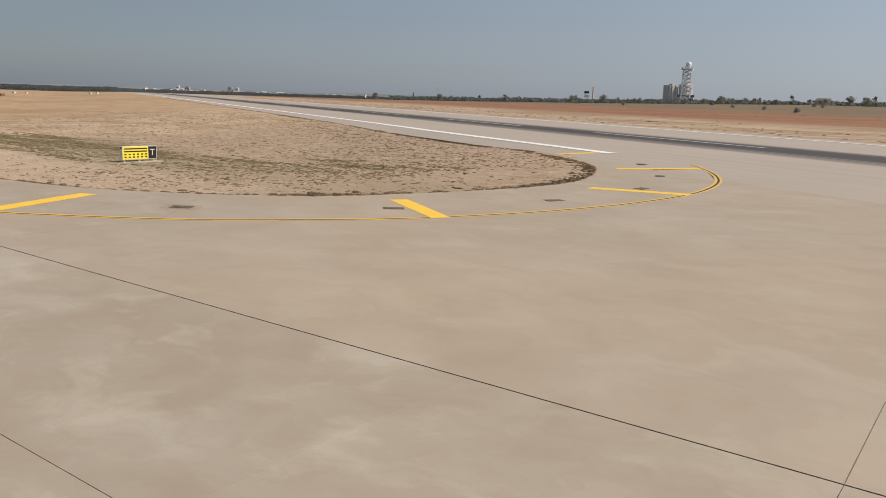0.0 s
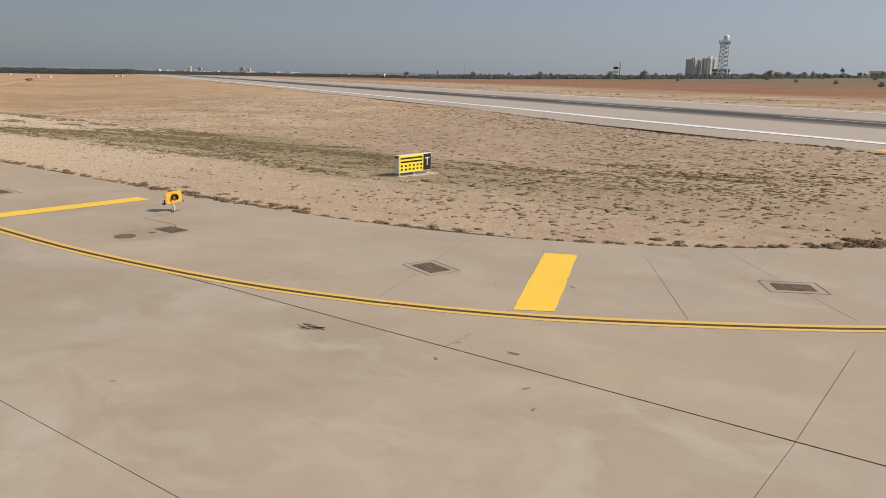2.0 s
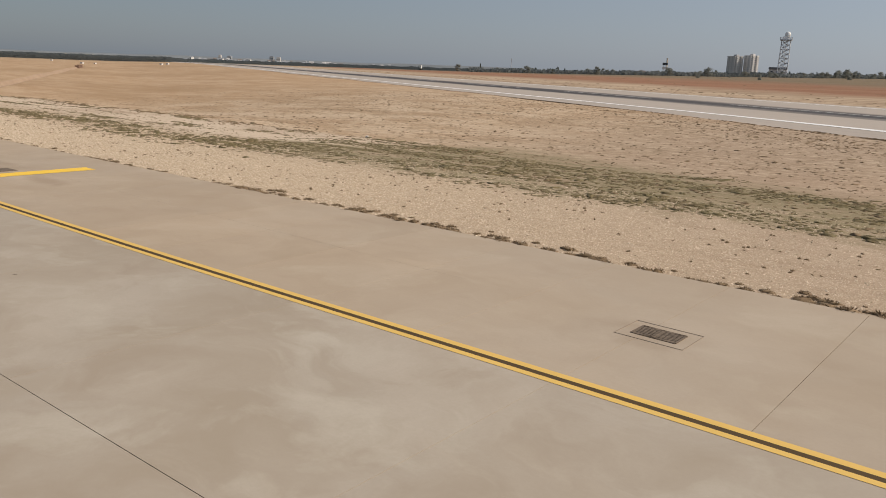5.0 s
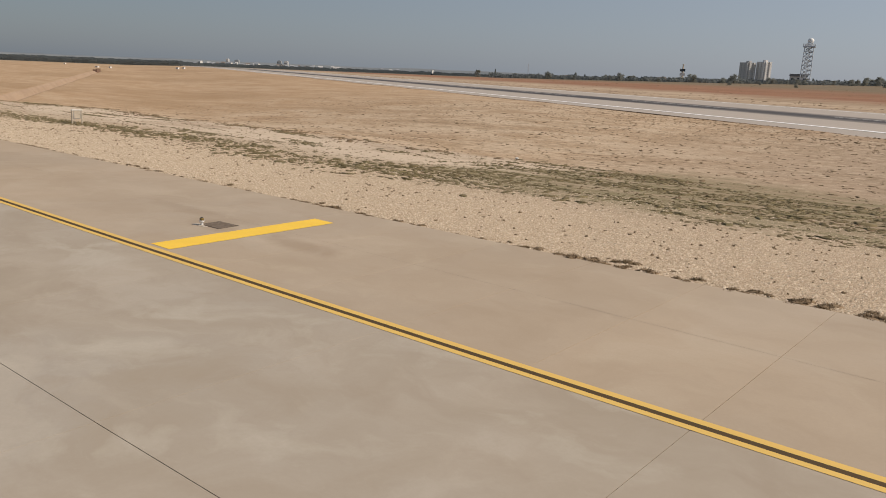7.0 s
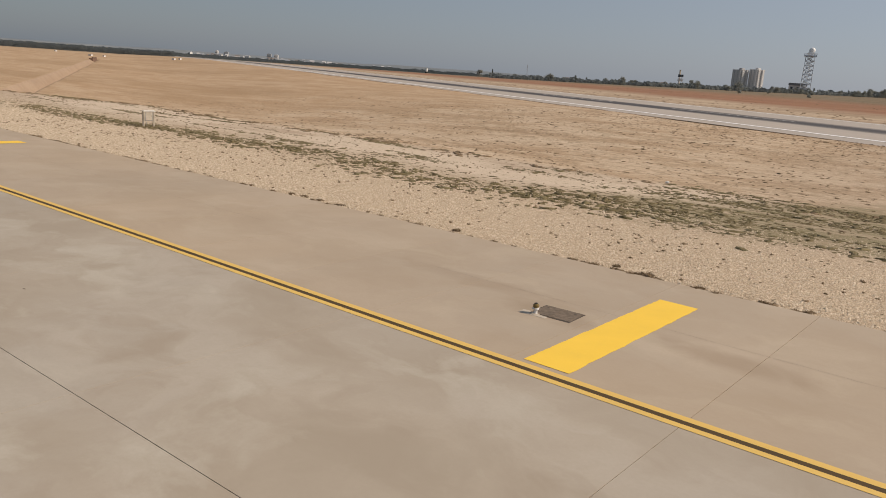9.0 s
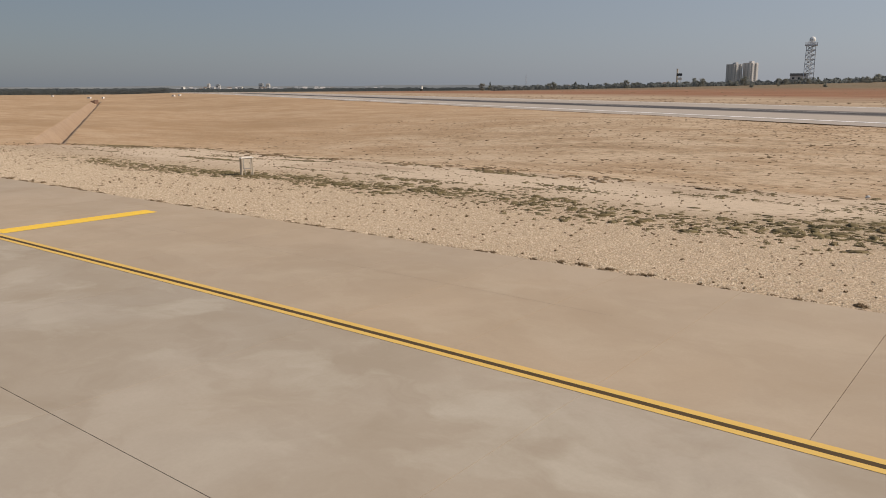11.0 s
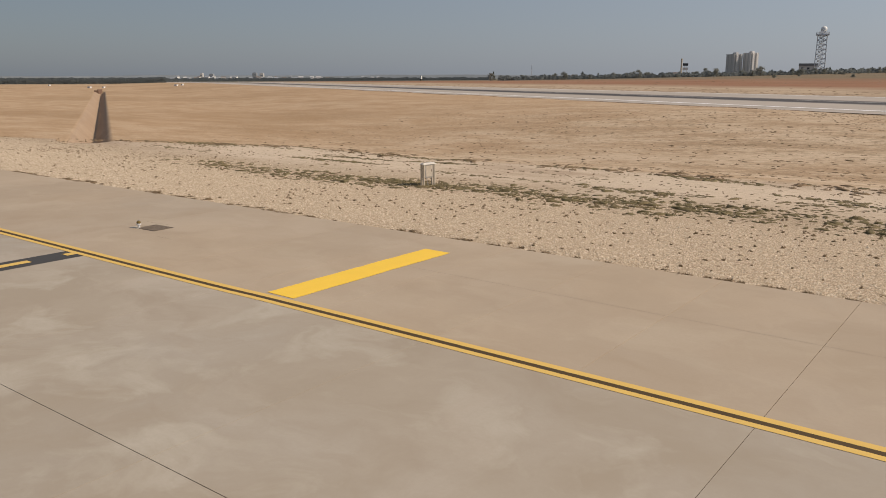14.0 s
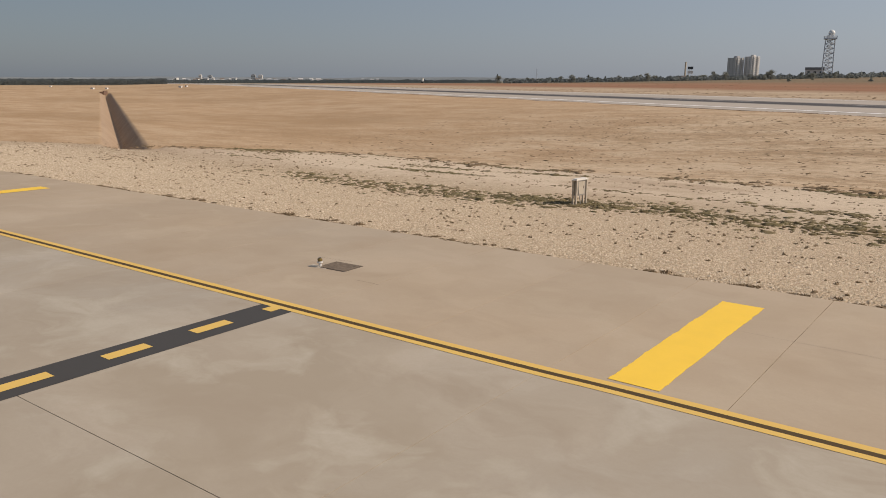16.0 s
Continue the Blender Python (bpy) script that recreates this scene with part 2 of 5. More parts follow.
def runway_material():
    m = Mat("runway_surface", 0.75)
    p = m.coords()
    xyz = m.t.nodes.new("ShaderNodeSeparateXYZ")
    m.put(xyz.inputs[0], p)
    n = xyz.outputs["Y"]
    wob = m.noise(p, 1.0, 4, 0.6, (0.006, 0.35, 1.0))
    wob2 = m.noise(p, 1.0, 5, 0.65, (0.02, 2.2, 1.0))
    off = m.math("ABSOLUTE", m.math("SUBTRACT", n, 21.5))
    core = m.span(m.math("ADD", off, m.math("MULTIPLY", wob, 9.0)), 12.5, 7.0)
    rubber = m.math("MULTIPLY", core, m.span(wob2, 0.25, 0.6, 0.55, 1.0))
    big, fine = m.noise(p, 0.05, 5, 0.6), m.noise(p, 9.0, 4, 0.7)
    base = m.mix(m.span(big, 0.3, 0.7), (0.49, 0.42, 0.35), (0.44, 0.38, 0.32))
    base = m.mix(m.span(wob2, 0.4, 0.8, 0.0, 0.4), base, (0.28, 0.25, 0.22))
    base = m.mix(m.span(fine, 0.4, 0.7, 0.0, 0.2), base, (0.24, 0.21, 0.18))
    return m.colour(m.mix(m.span(rubber, 0.0, 0.8, 0.0, 0.95), base, (0.05, 0.046, 0.047)))


def ground_material():
    m = Mat("dry_ground", 0.95)
    m.b.inputs["Specular IOR Level"].default_value = 0.1
    p = m.place()
    xyz = m.t.nodes.new("ShaderNodeSeparateXYZ")
    m.put(xyz.inputs[0], p)
    x, yr = xyz.outputs["X"], xyz.outputs["Y"]
    y = m.math("ADD", 18.5, m.math("DIVIDE", m.math("SUBTRACT", yr, 18.5), m.span(x, -95.0, -45.0, 1.14, 1.0)))
    n = m.math("ADD", m.math("MULTIPLY", m.math("SUBTRACT", x, R0[0]), RN[0]), m.math("MULTIPLY", m.math("SUBTRACT", yr, R0[1]), RN[1]))
    big = m.noise(p, 0.035, 5, 0.6)
    mid = m.noise(p, 0.22, 5, 0.65)
    fine = m.noise(p, 2.2, 5, 0.7)
    grit = m.noise(p, 16.0, 3, 0.75)
    along = m.noise(m.node("ShaderNodeMapping", i0=p, i2=(0, 0, RB), i3=(0.12, 1.0, 1.0)), 0.3, 5, 0.65)
    gravel = m.mix(m.span(grit, 0.42, 0.58), (0.3, 0.22, 0.145), (0.66, 0.52, 0.37))
    gravel = m.mix(m.span(mid, 0.4, 0.7, 0.0, 0.35), gravel, (0.46, 0.35, 0.24))
    soil = m.mix(m.span(mid, 0.36, 0.66), (0.465, 0.355, 0.255), (0.38, 0.28, 0.197))
    soil = m.mix(m.span(fine, 0.45, 0.65, 0.0, 0.5), soil, (0.31, 0.225, 0.155))
    soil = m.mix(m.span(grit, 0.5, 0.66, 0.0, 0.45), soil, (0.58, 0.47, 0.36))
    thin = m.noise(m.node("ShaderNodeMapping", i0=p, i3=(0.3, 1.0, 1.0)), 0.9, 5, 0.7)
    soil = m.mix(m.span(thin, 0.5, 0.64, 0.0, 0.6), soil, (0.31, 0.22, 0.148))
    soil = m.mix(m.span(big, 0.5, 0.68, 0.0, 0.5), soil, (0.42, 0.305, 0.21))
    wob0 = m.math("SUBTRACT", m.math("MULTIPLY", m.noise(p, 0.12, 4, 0.6), 12.0), 6.0)
    ochre = m.mix(m.span(along, 0.3, 0.7), (0.5, 0.358, 0.23), (0.44, 0.302, 0.185))
    ochre = m.mix(m.span(fine, 0.42, 0.7, 0.0, 0.4), ochre, (0.33, 0.23, 0.145))
    ochre = m.mix(m.span(big, 0.45, 0.7, 0.0, 0.5), ochre, (0.52, 0.4, 0.28))
    ripple = m.noise(m.node("ShaderNodeMapping", i0=p, i2=(0, 0, 0.2), i3=(0.4, 1.0, 1.0)), 0.22, 9, 0.74)
    ochre = m.mix(m.span(ripple, 0.5, 0.62, 0.0, 0.5), ochre, (0.59, 0.46, 0.33))
    ochre = m.mix(m.span(ripple, 0.47, 0.36, 0.0, 0.5), ochre, (0.355, 0.245, 0.155))
    tussock = m.noise(p, 1.9, 4, 0.8)
    ochre = m.mix(m.math("MULTIPLY", m.span(tussock, 0.53, 0.62, 0.0, 0.75), m.span(x, -180.0, -105.0)), ochre, (0.27, 0.2, 0.13))
    ochre = m.mix(m.span(m.math("ADD", x, m.math("MULTIPLY", wob0, 6.0)), -135.0, -190.0, 0.0, 0.65), ochre, m.mix(m.span(ripple, 0.4, 0.6), (0.42, 0.27, 0.15), (0.5, 0.34, 0.205)))
    swell = m.noise(m.node("ShaderNodeMapping", i0=p, i2=(0, 0, 0.3), i3=(0.5, 1.0, 1.0)), 0.018, 5, 0.55)
    ochre = m.mix(m.span(swell, 0.5, 0.4, 0.0, 0.75), ochre, (0.38, 0.25, 0.142))
    ochre = m.mix(m.math("MULTIPLY", m.span(x, -175.0, -130.0, 0.15, 0.75), m.span(ripple, 0.44, 0.58)), ochre, (0.6, 0.465, 0.33))
    russet = m.mix(m.span(along, 0.35, 0.65), (0.235, 0.108, 0.066), (0.34, 0.178, 0.108))
    russet = m.mix(m.span(mid, 0.4, 0.7, 0.0, 0.5), russet, (0.27, 0.185, 0.11))
    bands = m.noise(m.node("ShaderNodeMapping", i0=p, i2=(0, 0, RB), i3=(0.02, 1.0, 1.0)), 0.09, 4, 0.6)
    russet = m.mix(m.span(bands, 0.5, 0.64, 0.0, 0.55), russet, (0.38, 0.24, 0.155))
    sand = m.mix(m.span(along, 0.42, 0.6), (0.50, 0.385, 0.27), (0.33, 0.235, 0.155))
    scrub = m.mix(m.span(along, 0.35, 0.65), (0.17, 0.14, 0.092), (0.25, 0.185, 0.12))
    wob = wob0
    yw = m.math("ADD", y, wob)
    nw = m.math("ADD", n, wob)
    tipw = m.math("MULTIPLY", m.span(m.math("ADD", x, wob), -78.0, -56.0), m.span(y, 14.0, 17.0))
    c = m.mix(m.math("MAXIMUM", m.span(yw, 25.0, 34.0), m.math("MULTIPLY", tipw, m.span(yw, 12.0, 26.0, 0.45, 1.0))), gravel, soil)
    pale = m.math("MULTIPLY", m.span(m.noise(p, 0.13, 4, 0.55, (0.45, 1.0, 1.0)), 0.33, 0.45, 0.25, 1.0), m.math("MULTIPLY", m.span(yw, 29.0, 34.0), m.span(y, 44.0, 40.0)))
    c = m.mix(m.math("MULTIPLY", pale, m.math("MULTIPLY", m.span(x, -82.0, -96.0), m.span(m.math("ADD", x, wob), -172.0, -158.0))), c, m.mix(m.span(grit, 0.42, 0.6, 0.0, 0.8), (0.54, 0.43, 0.315), (0.68, 0.56, 0.43)))
    # the gravel terrace ends at a brow, which draws in on the far side
    rim = m.math("ADD", m.math("ADD", 44.9, m.span(x, -156.0, -190.0, 0.0, -19.5)), m.span(x, -190.0, -230.0, 0.0, -21.0))
    past = m.span(m.math("ADD", m.math("SUBTRACT", yr, rim), m.math("MULTIPLY", m.math("SUBTRACT", thin, 0.5), 4.0)), -0.5, 1.0)
    c = m.mix(m.math("MULTIPLY", past, m.span(m.math("ADD", x, wob), -74.0, -102.0)), c, ochre)
    c = m.mix(m.math("MULTIPLY", m.span(m.math("ADD", m.math("MULTIPLY", wob, 2.0), yw), 70.0, 100.0), 0.6), c, ochre)
    # a mat of low olive growth between y = 28 m and a rising far edge
    edge = m.math("ADD", m.span(x, -99.0, -87.0, 31.0, 46.0), m.span(x, -87.0, -50.0, 0.0, -9.5))
    wob_s = m.math("MULTIPLY", m.math("SUBTRACT", thin, 0.5), 9.0)
    yo = m.math("ADD", y, wob_s)
    band = m.math("MULTIPLY", m.span(yo, 27.0, 29.5), m.span(m.math("SUBTRACT", yo, edge), 2.0, -2.0))
    band = m.math("MULTIPLY", band, m.math("MULTIPLY", m.span(m.math("ADD", x, wob_s), -104.0, -92.0, 0.2, 1.0), m.span(m.math("ADD", x, wob), -38.0, -54.0, 0.35, 1.0)))
    streaks = m.noise(p, 0.8, 6, 0.72, (0.22, 1.0, 1.0))
    band = m.math("MULTIPLY", band, m.span(streaks, 0.36, 0.52, 0.25, 1.0))
    growth = m.mix(m.span(mid, 0.4, 0.62), (0.225, 0.19, 0.105), (0.265, 0.21, 0.125))
    growth = m.mix(m.span(fine, 0.4, 0.68, 0.0, 0.5), growth, (0.32, 0.262, 0.165))
    c = m.mix(band, c, growth)
    ss = m.math("ADD", m.math("MULTIPLY", m.math("SUBTRACT", x, R0[0]), RD[0]), m.math("MULTIPLY", m.math("SUBTRACT", yr, R0[1]), RD[1]))
    bank = m.math("ABSOLUTE", m.math("SUBTRACT", n, m.span(ss, 113.0, 467.0, -91.6, -83.4)))
    c = m.mix(m.math("MULTIPLY", m.span(bank, 2.7, 2.2, 0.0, 0.9), m.math("MULTIPLY", m.span(ss, 104.0, 110.0), m.span(ss, 470.0, 466.0))), c, m.mix(m.span(mid, 0.4, 0.6), (0.39, 0.285, 0.2), (0.33, 0.235, 0.165)))
    wild = m.math("MULTIPLY", m.span(yw, 38.0, 46.0), m.span(x, -230.0, -130.0, 0.0, 1.0))
    patchy = m.span(m.noise(p, 0.09, 4, 0.6, (0.5, 1.0, 1.0)), 0.4, 0.58, 0.35, 1.0)
    tuss = m.noise(p, 1.6, 5, 0.78, (0.55, 1.0, 1.0))
    c = m.mix(m.math("MULTIPLY", m.math("MULTIPLY", wild, patchy), m.span(tuss, 0.5, 0.6, 0.0, 0.7)), c, (0.26, 0.195, 0.12))
    c = m.mix(m.math("MULTIPLY", wild, m.span(tuss, 0.45, 0.36, 0.0, 0.6)), c, (0.62, 0.5, 0.36))
    # small dark tussocks and bare pale scrapes all over the open soil
    fleck = m.noise(m.node("ShaderNodeMapping", i0=p, i3=(0.6, 1.0, 1.0)), 3.2, 3, 0.65)
    open_soil = m.math("MULTIPLY", m.span(yr, 24.0, 34.0, 0.25, 1.0), m.span(m.noise(p, 0.06, 4, 0.6), 0.36, 0.6, 0.35, 1.0))
    c = m.mix(m.math("MULTIPLY", open_soil, m.span(fleck, 0.57, 0.66, 0.0, 0.6)), c, (0.25, 0.185, 0.115))
    c = m.mix(m.math("MULTIPLY", open_soil, m.span(fleck, 0.42, 0.34, 0.0, 0.4)), c, (0.62, 0.5, 0.37))
    c = m.mix(m.span(n, 45.0, 46.0), c, sand)
    c = m.mix(m.math("MULTIPLY", m.span(nw, 84.0, 108.0), m.span(along, 0.25, 0.4, 0.7, 1.0)), c, russet)
    c = m.mix(m.span(m.math("ADD", nw, m.math("MULTIPLY", m.math("SUBTRACT", along, 0.5), 120.0)), 150.0, 200.0), c, scrub)
    c = m.mix(m.span(yr, 10.0, -60.0), c, soil)
    speck = m.noise(p, 34.0, 2, 0.8)
    c = m.mix(m.math("MULTIPLY", m.span(speck, 0.58, 0.68, 0.0, 0.55), m.span(yw, 40.0, 30.0)), c, (0.72, 0.62, 0.48))
    # far ground fades to a painted haze of grey-green
    reach = m.math("SQRT", m.math("ADD", m.math("POWER", m.math("ADD", x, 80.0), 2.0), m.math("POWER", yr, 2.0)))
    c = m.mix(m.span(m.math("ADD", reach, m.math("MULTIPLY", wob, 20.0)), 820.0, 1050.0, 0.0, 0.85), c, m.mix(m.span(along, 0.4, 0.6), (0.17, 0.175, 0.145), (0.23, 0.215, 0.165)))
    h = m.math("ADD", m.math("MULTIPLY", fine, 0.35), m.math("MULTIPLY", grit, 0.65))
    m.bump(h, 0.5, 0.07)
    return m.colour(c)


def foliage(name, dark, light, dry, through_light=0.0):
    m = Mat(name, 0.85)
    m.b.inputs["Specular IOR Level"].default_value = 0.15
    i = m.island()
    c = m.mix(i, dark, light)
    c = m.mix(m.span(m.noise(m.coords(), 0.6, 4), 0.4, 0.7, 0.0, 0.6), c, dry)
    if through_light:
        thin, both = m.t.nodes.new("ShaderNodeBsdfTranslucent"), m.t.nodes.new("ShaderNodeMixShader")
        m.put(thin.inputs["Color"], c)
        both.inputs[0].default_value = through_light
        m.t.links.new(m.b.outputs[0], both.inputs[1])
        m.t.links.new(thin.outputs[0], both.inputs[2])
        m.t.links.new(both.outputs[0], m.t.nodes["Material Output"].inputs["Surface"])
    return m.colour(c)


M_WEED = foliage("dry_weeds", (0.155, 0.108, 0.064), (0.27, 0.192, 0.118), (0.205, 0.148, 0.088))
M_OLIVE = foliage("olive_weeds", (0.12, 0.098, 0.05), (0.215, 0.175, 0.092), (0.18, 0.132, 0.072))
# leaf green paled towards grey: distance haze put into the colour
M_HAZED_LEAF = foliage("hazed_tree_leaves", (0.25, 0.262, 0.238), (0.285, 0.293, 0.26), (0.27, 0.265, 0.228), 0.55)
M_CYPRESS = foliage("cypress_leaves", (0.1, 0.112, 0.09), (0.17, 0.18, 0.14), (0.15, 0.155, 0.115), 0.4)
# even blue-grey foliage, the air's haze painted into it
M_HAZED_WOOD = foliage("hazed_wood_leaves", (0.168, 0.186, 0.186), (0.18, 0.197, 0.194), (0.174, 0.186, 0.18), 0.6)
M_BARK = plain("bark", (0.14, 0.105, 0.075), 0.9, 0, 0.25, 4.0)
M_SIGN_WHITE = plain("sign_housing", (0.72, 0.68, 0.62), 0.5, 0, 0.06)
M_SIGN_YELLOW = plain("sign_yellow_film", (0.86, 0.7, 0.055), 0.4, 0, 0.05)
M_SIGN_BLACK = plain("sign_black_film", (0.02, 0.021, 0.02), 0.45, 0, 0.1)
M_GUARD = plain("lamp_yellow_paint", (0.85, 0.47, 0.06), 0.4, 0, 0.07)
M_LAMP_BLACK = plain("lamp_black", (0.025, 0.023, 0.022), 0.45, 0, 0.15)
M_STEEL = plain("galvanised_steel", (0.42, 0.40, 0.37), 0.45, 0.7, 0.12)
M_IRON = plain("cast_iron", (0.195, 0.148, 0.106), 0.75, 0.0, 0.22, 9.0, 0.3)
M_CAST = plain("cast_concrete", (0.52, 0.45, 0.36), 0.8, 0, 0.12, 5.0, 0.3)
M_PLASTER = plain("pale_plaster", (0.7, 0.665, 0.64), 0.8, 0, 0.06, 0.3)
M_PLASTER_GREY = plain("grey_plaster", (0.5, 0.485, 0.475), 0.8, 0, 0.06, 0.3)
M_WHITEWASH = plain("white_wall", (0.66, 0.645, 0.62), 0.75, 0, 0.06, 0.5)
M_TILE = plain("roof_tile", (0.2, 0.165, 0.145), 0.8, 0, 0.15, 1.0)
# window glass coloured pale grey to imitate haze and reflected sky
M_HAZED_WINDOW = plain("hazed_window", (0.27, 0.27, 0.27), 0.3, 0, 0.1, 1.0)
M_BOX_GREY = plain("grey_box_paint", (0.36, 0.33, 0.29), 0.6, 0, 0.12, 4.0)
M_GLASS_DARK = plain("window_glass", (0.05, 0.06, 0.07), 0.15, 0, 0.1, 1.0)
M_LATTICE = plain("lattice_steel", (0.58, 0.61, 0.65), 0.6, 0.0, 0.12, 1.0)
M_RADOME = plain("radome_shell", (0.8, 0.8, 0.78), 0.4, 0, 0.04, 1.0)
M_LENS = plain("lamp_glass", (0.2, 0.14, 0.05), 0.12, 0, 0.1)

# distant walls and roofs, greyed in the colour itself for haze
M_HAZY_WALL = plain("hazy_grey_wall", (0.3, 0.315, 0.335), 0.85, 0, 0.06, 0.3)
M_RUST = plain("rust_brown_concrete", (0.2, 0.125, 0.09), 0.85, 0, 0.15, 2.0)
# dark brown for rims, and for the painted shade below drain bars
M_PIT_SHADE_RIM = plain("pit_shade_and_rims", (0.125, 0.1, 0.08), 0.9, 0, 0.2, 6.0)

# ---- building helpers ----


def mesh_of(bm, name, material):
    me = bpy.data.meshes.new(name)
    bm.normal_update()
    bm.to_mesh(me)
    bm.free()
    me.materials.append(material)
    return me


def part(name, bm, material, parent, label=""):
    """Links a bmesh as one mesh object under a thing or a part."""
    ob = new(name, mesh_of(bm, name, material) if isinstance(bm, bmesh.types.BMesh) else bm)
    ob.parent = parent
    if label:
        ob["label"] = label
    return ob


def thing(name, place, turn=0.0, label="", category="", group="", kind=""):
    ob = new(name)
    ob.empty_display_size = 0.1
    ob.matrix_world = pose(*place, 0, 0, turn)
    return tagged(ob, label, category, group, kind)


def box(bm, c, size, turn=(0, 0, 0), bevel=0.0):
    got = bmesh.ops.create_cube(bm, size=1.0, matrix=Matrix.LocRotScale(c, Euler([radians(a) for a in turn]), size))
    if bevel:
        edges = list({e for v in got["verts"] for e in v.link_edges})
        bmesh.ops.bevel(bm, geom=edges, offset=bevel, segments=2, affect="EDGES", profile=0.6)
    return bm


def rod(bm, a, b, r, sides=8, r2=None):
    a, b = Vector(a), Vector(b)
    m = Matrix.Translation((a + b) / 2) @ (b - a).to_track_quat("Z", "Y").to_matrix().to_4x4()
    bmesh.ops.create_cone(bm, cap_ends=True, segments=sides, radius1=r, radius2=r if r2 is None else r2, depth=(b - a).length, matrix=m)
    return bm


def bm_box(*args, **kw):
    return box(bmesh.new(), *args, **kw)


def bm_rod(*args, **kw):
    return rod(bmesh.new(), *args, **kw)


def sheet(name, verts, faces, material, label, category, kind="structure"):
    me = bpy.data.meshes.new(name)
    me.from_pydata(verts, [], faces)
    me.materials.append(material)
    me.update()
    return tagged(new(name, me), label, category, "", kind)


def ribbon(curve, a, b, lift):
    """Verts and faces of a strip between two offsets to the left of a curve, lying on the land."""
    verts, faces = [], []
    for k, p in enumerate(curve):
        q, r = curve[max(0, k - 1)], curve[min(len(curve) - 1, k + 1)]
        d = Vector((r[0] - q[0], r[1] - q[1])).normalized()
        for off in (a, b):
            x, y = p[0] - d.y * off, p[1] + d.x * off
            verts.append((x, y, hz(x, y) + lift))
        if k:
            faces.append((2 * k - 2, 2 * k - 1, 2 * k + 1, 2 * k))
    return verts, faces


def patch(corners, lift):
    """A flat quad on the pavement, cut into strips so that it follows the land."""
    a, b, c, d = [Vector(p) for p in corners]
    verts, faces = [], []
    for k in range(9):
        t = k / 8
        for p in (a.lerp(d, t), b.lerp(c, t)):
            verts.append((p.x, p.y, hz(p.x, p.y) + lift))
        if k:
            faces.append((2 * k - 2, 2 * k - 1, 2 * k + 1, 2 * k))
    return verts, faces


def ragged(corners, lift, seed):
    """A painted bar with slightly uneven long edges."""
    a, b, c, d = [Vector(p) for p in corners]
    verts, faces = [], []
    for k in range(49):
        t = k / 48
        for p, o, q in ((a.lerp(d, t), b.lerp(c, t), 0.0), (b.lerp(c, t), a.lerp(d, t), 9.0)):
            p = p + (p - o).normalized() * (0.022 * noise.noise((k * 0.9, seed, q)) + 0.02 * noise.noise((k * 0.21, seed, q + 4)))
            verts.append((p.x, p.y, hz(p.x, p.y) + lift))
        if k:
            faces.append((2 * k - 2, 2 * k - 1, 2 * k + 1, 2 * k))
    return verts, faces


def marking_piece(name, corners, lift, material, parent):
    verts, faces = patch(corners, lift)
    me = bpy.data.meshes.new(name)
    me.from_pydata(verts, [], faces)
    me.materials.append(material)
    return part(name, me, None, parent)


# ---- ground: one sheet to the horizon ----


def steps(*runs):
    out = []
    for a, b, d in runs:
        out += list(np.arange(a, b, d))
    return out


def outwards(start, end, first, factor):
    out, p, d = [], start, first
    while abs(p) < abs(end):
        p += d
        d *= factor
        out.append(p)
    return out


MAIN_JOINTS = [-180.3 + 6.0 * k for k in range(8)] + [-132.35, -126.3, -120.3, -114.35, -108.4, -102.45, -96.45, -89.9, -83.3, -77.2, -71.2, -65.2]
MAIN_JOINTS += [-59.2, -53.26, -47.22, -41.1, -35.15, -29.2, -23.0, -17.0, -11.1, -5.15, 7.0, 25.0]
SHOULDER_JOINTS = [a + (b - a) * t for a, b in zip(MAIN_JOINTS[1:], MAIN_JOINTS[2:]) for t in (0.0, 0.5) if b < -40 and not (t and a < -50 < b)] + [-32.6]
ENTRY = [(-32.6, joint_a(-32.6) + 0.015)] + [(x, joint_a(x) + 0.022) for x in range(-28, 41, 4)] + [xy(-112, -5.9)]
ENTRY += [xy(s, -5.9) for s in range(-108, -2, 4)] + [p for p in SOIL_EDGE[::-1] if p[0] > -32.6 or p[1] > 40]
ENTRY += [(-32.6, curve_y(SOIL_EDGE, -32.6))]


def inside(x, y, poly):
    hit = False
    for (ax, ay), (bx, by) in zip(poly, poly[1:] + poly[:1]):
        if (ay > y) != (by > y) and x < (bx - ax) * (y - ay) / (by - ay) + ax:
            hit = not hit
    return hit


def paved(x, y):
    """How far the ground is dug away under the pavements."""
    s, n = sn(x, y)
    if (-4.6 if s > -6 else -7.8) < n < 50.0 and abs(s) < 1300:
        return 0.35
    if -46 < y and -300 < x < -30 and y < curve_y(SOIL_EDGE, x) - 1.4:
        return 0.35
    if -30 <= x < 60 and -46 < y < 60 and inside(x, y, ENTRY) and inside(x - 1.6, y + 0.8, ENTRY) and inside(x - 0.5, y + 1.6, ENTRY):
        return 0.35
    if -46 < y < joint_a(min(x, 40)) and -300 < x < 60:
        return 0.35
    return 0.0


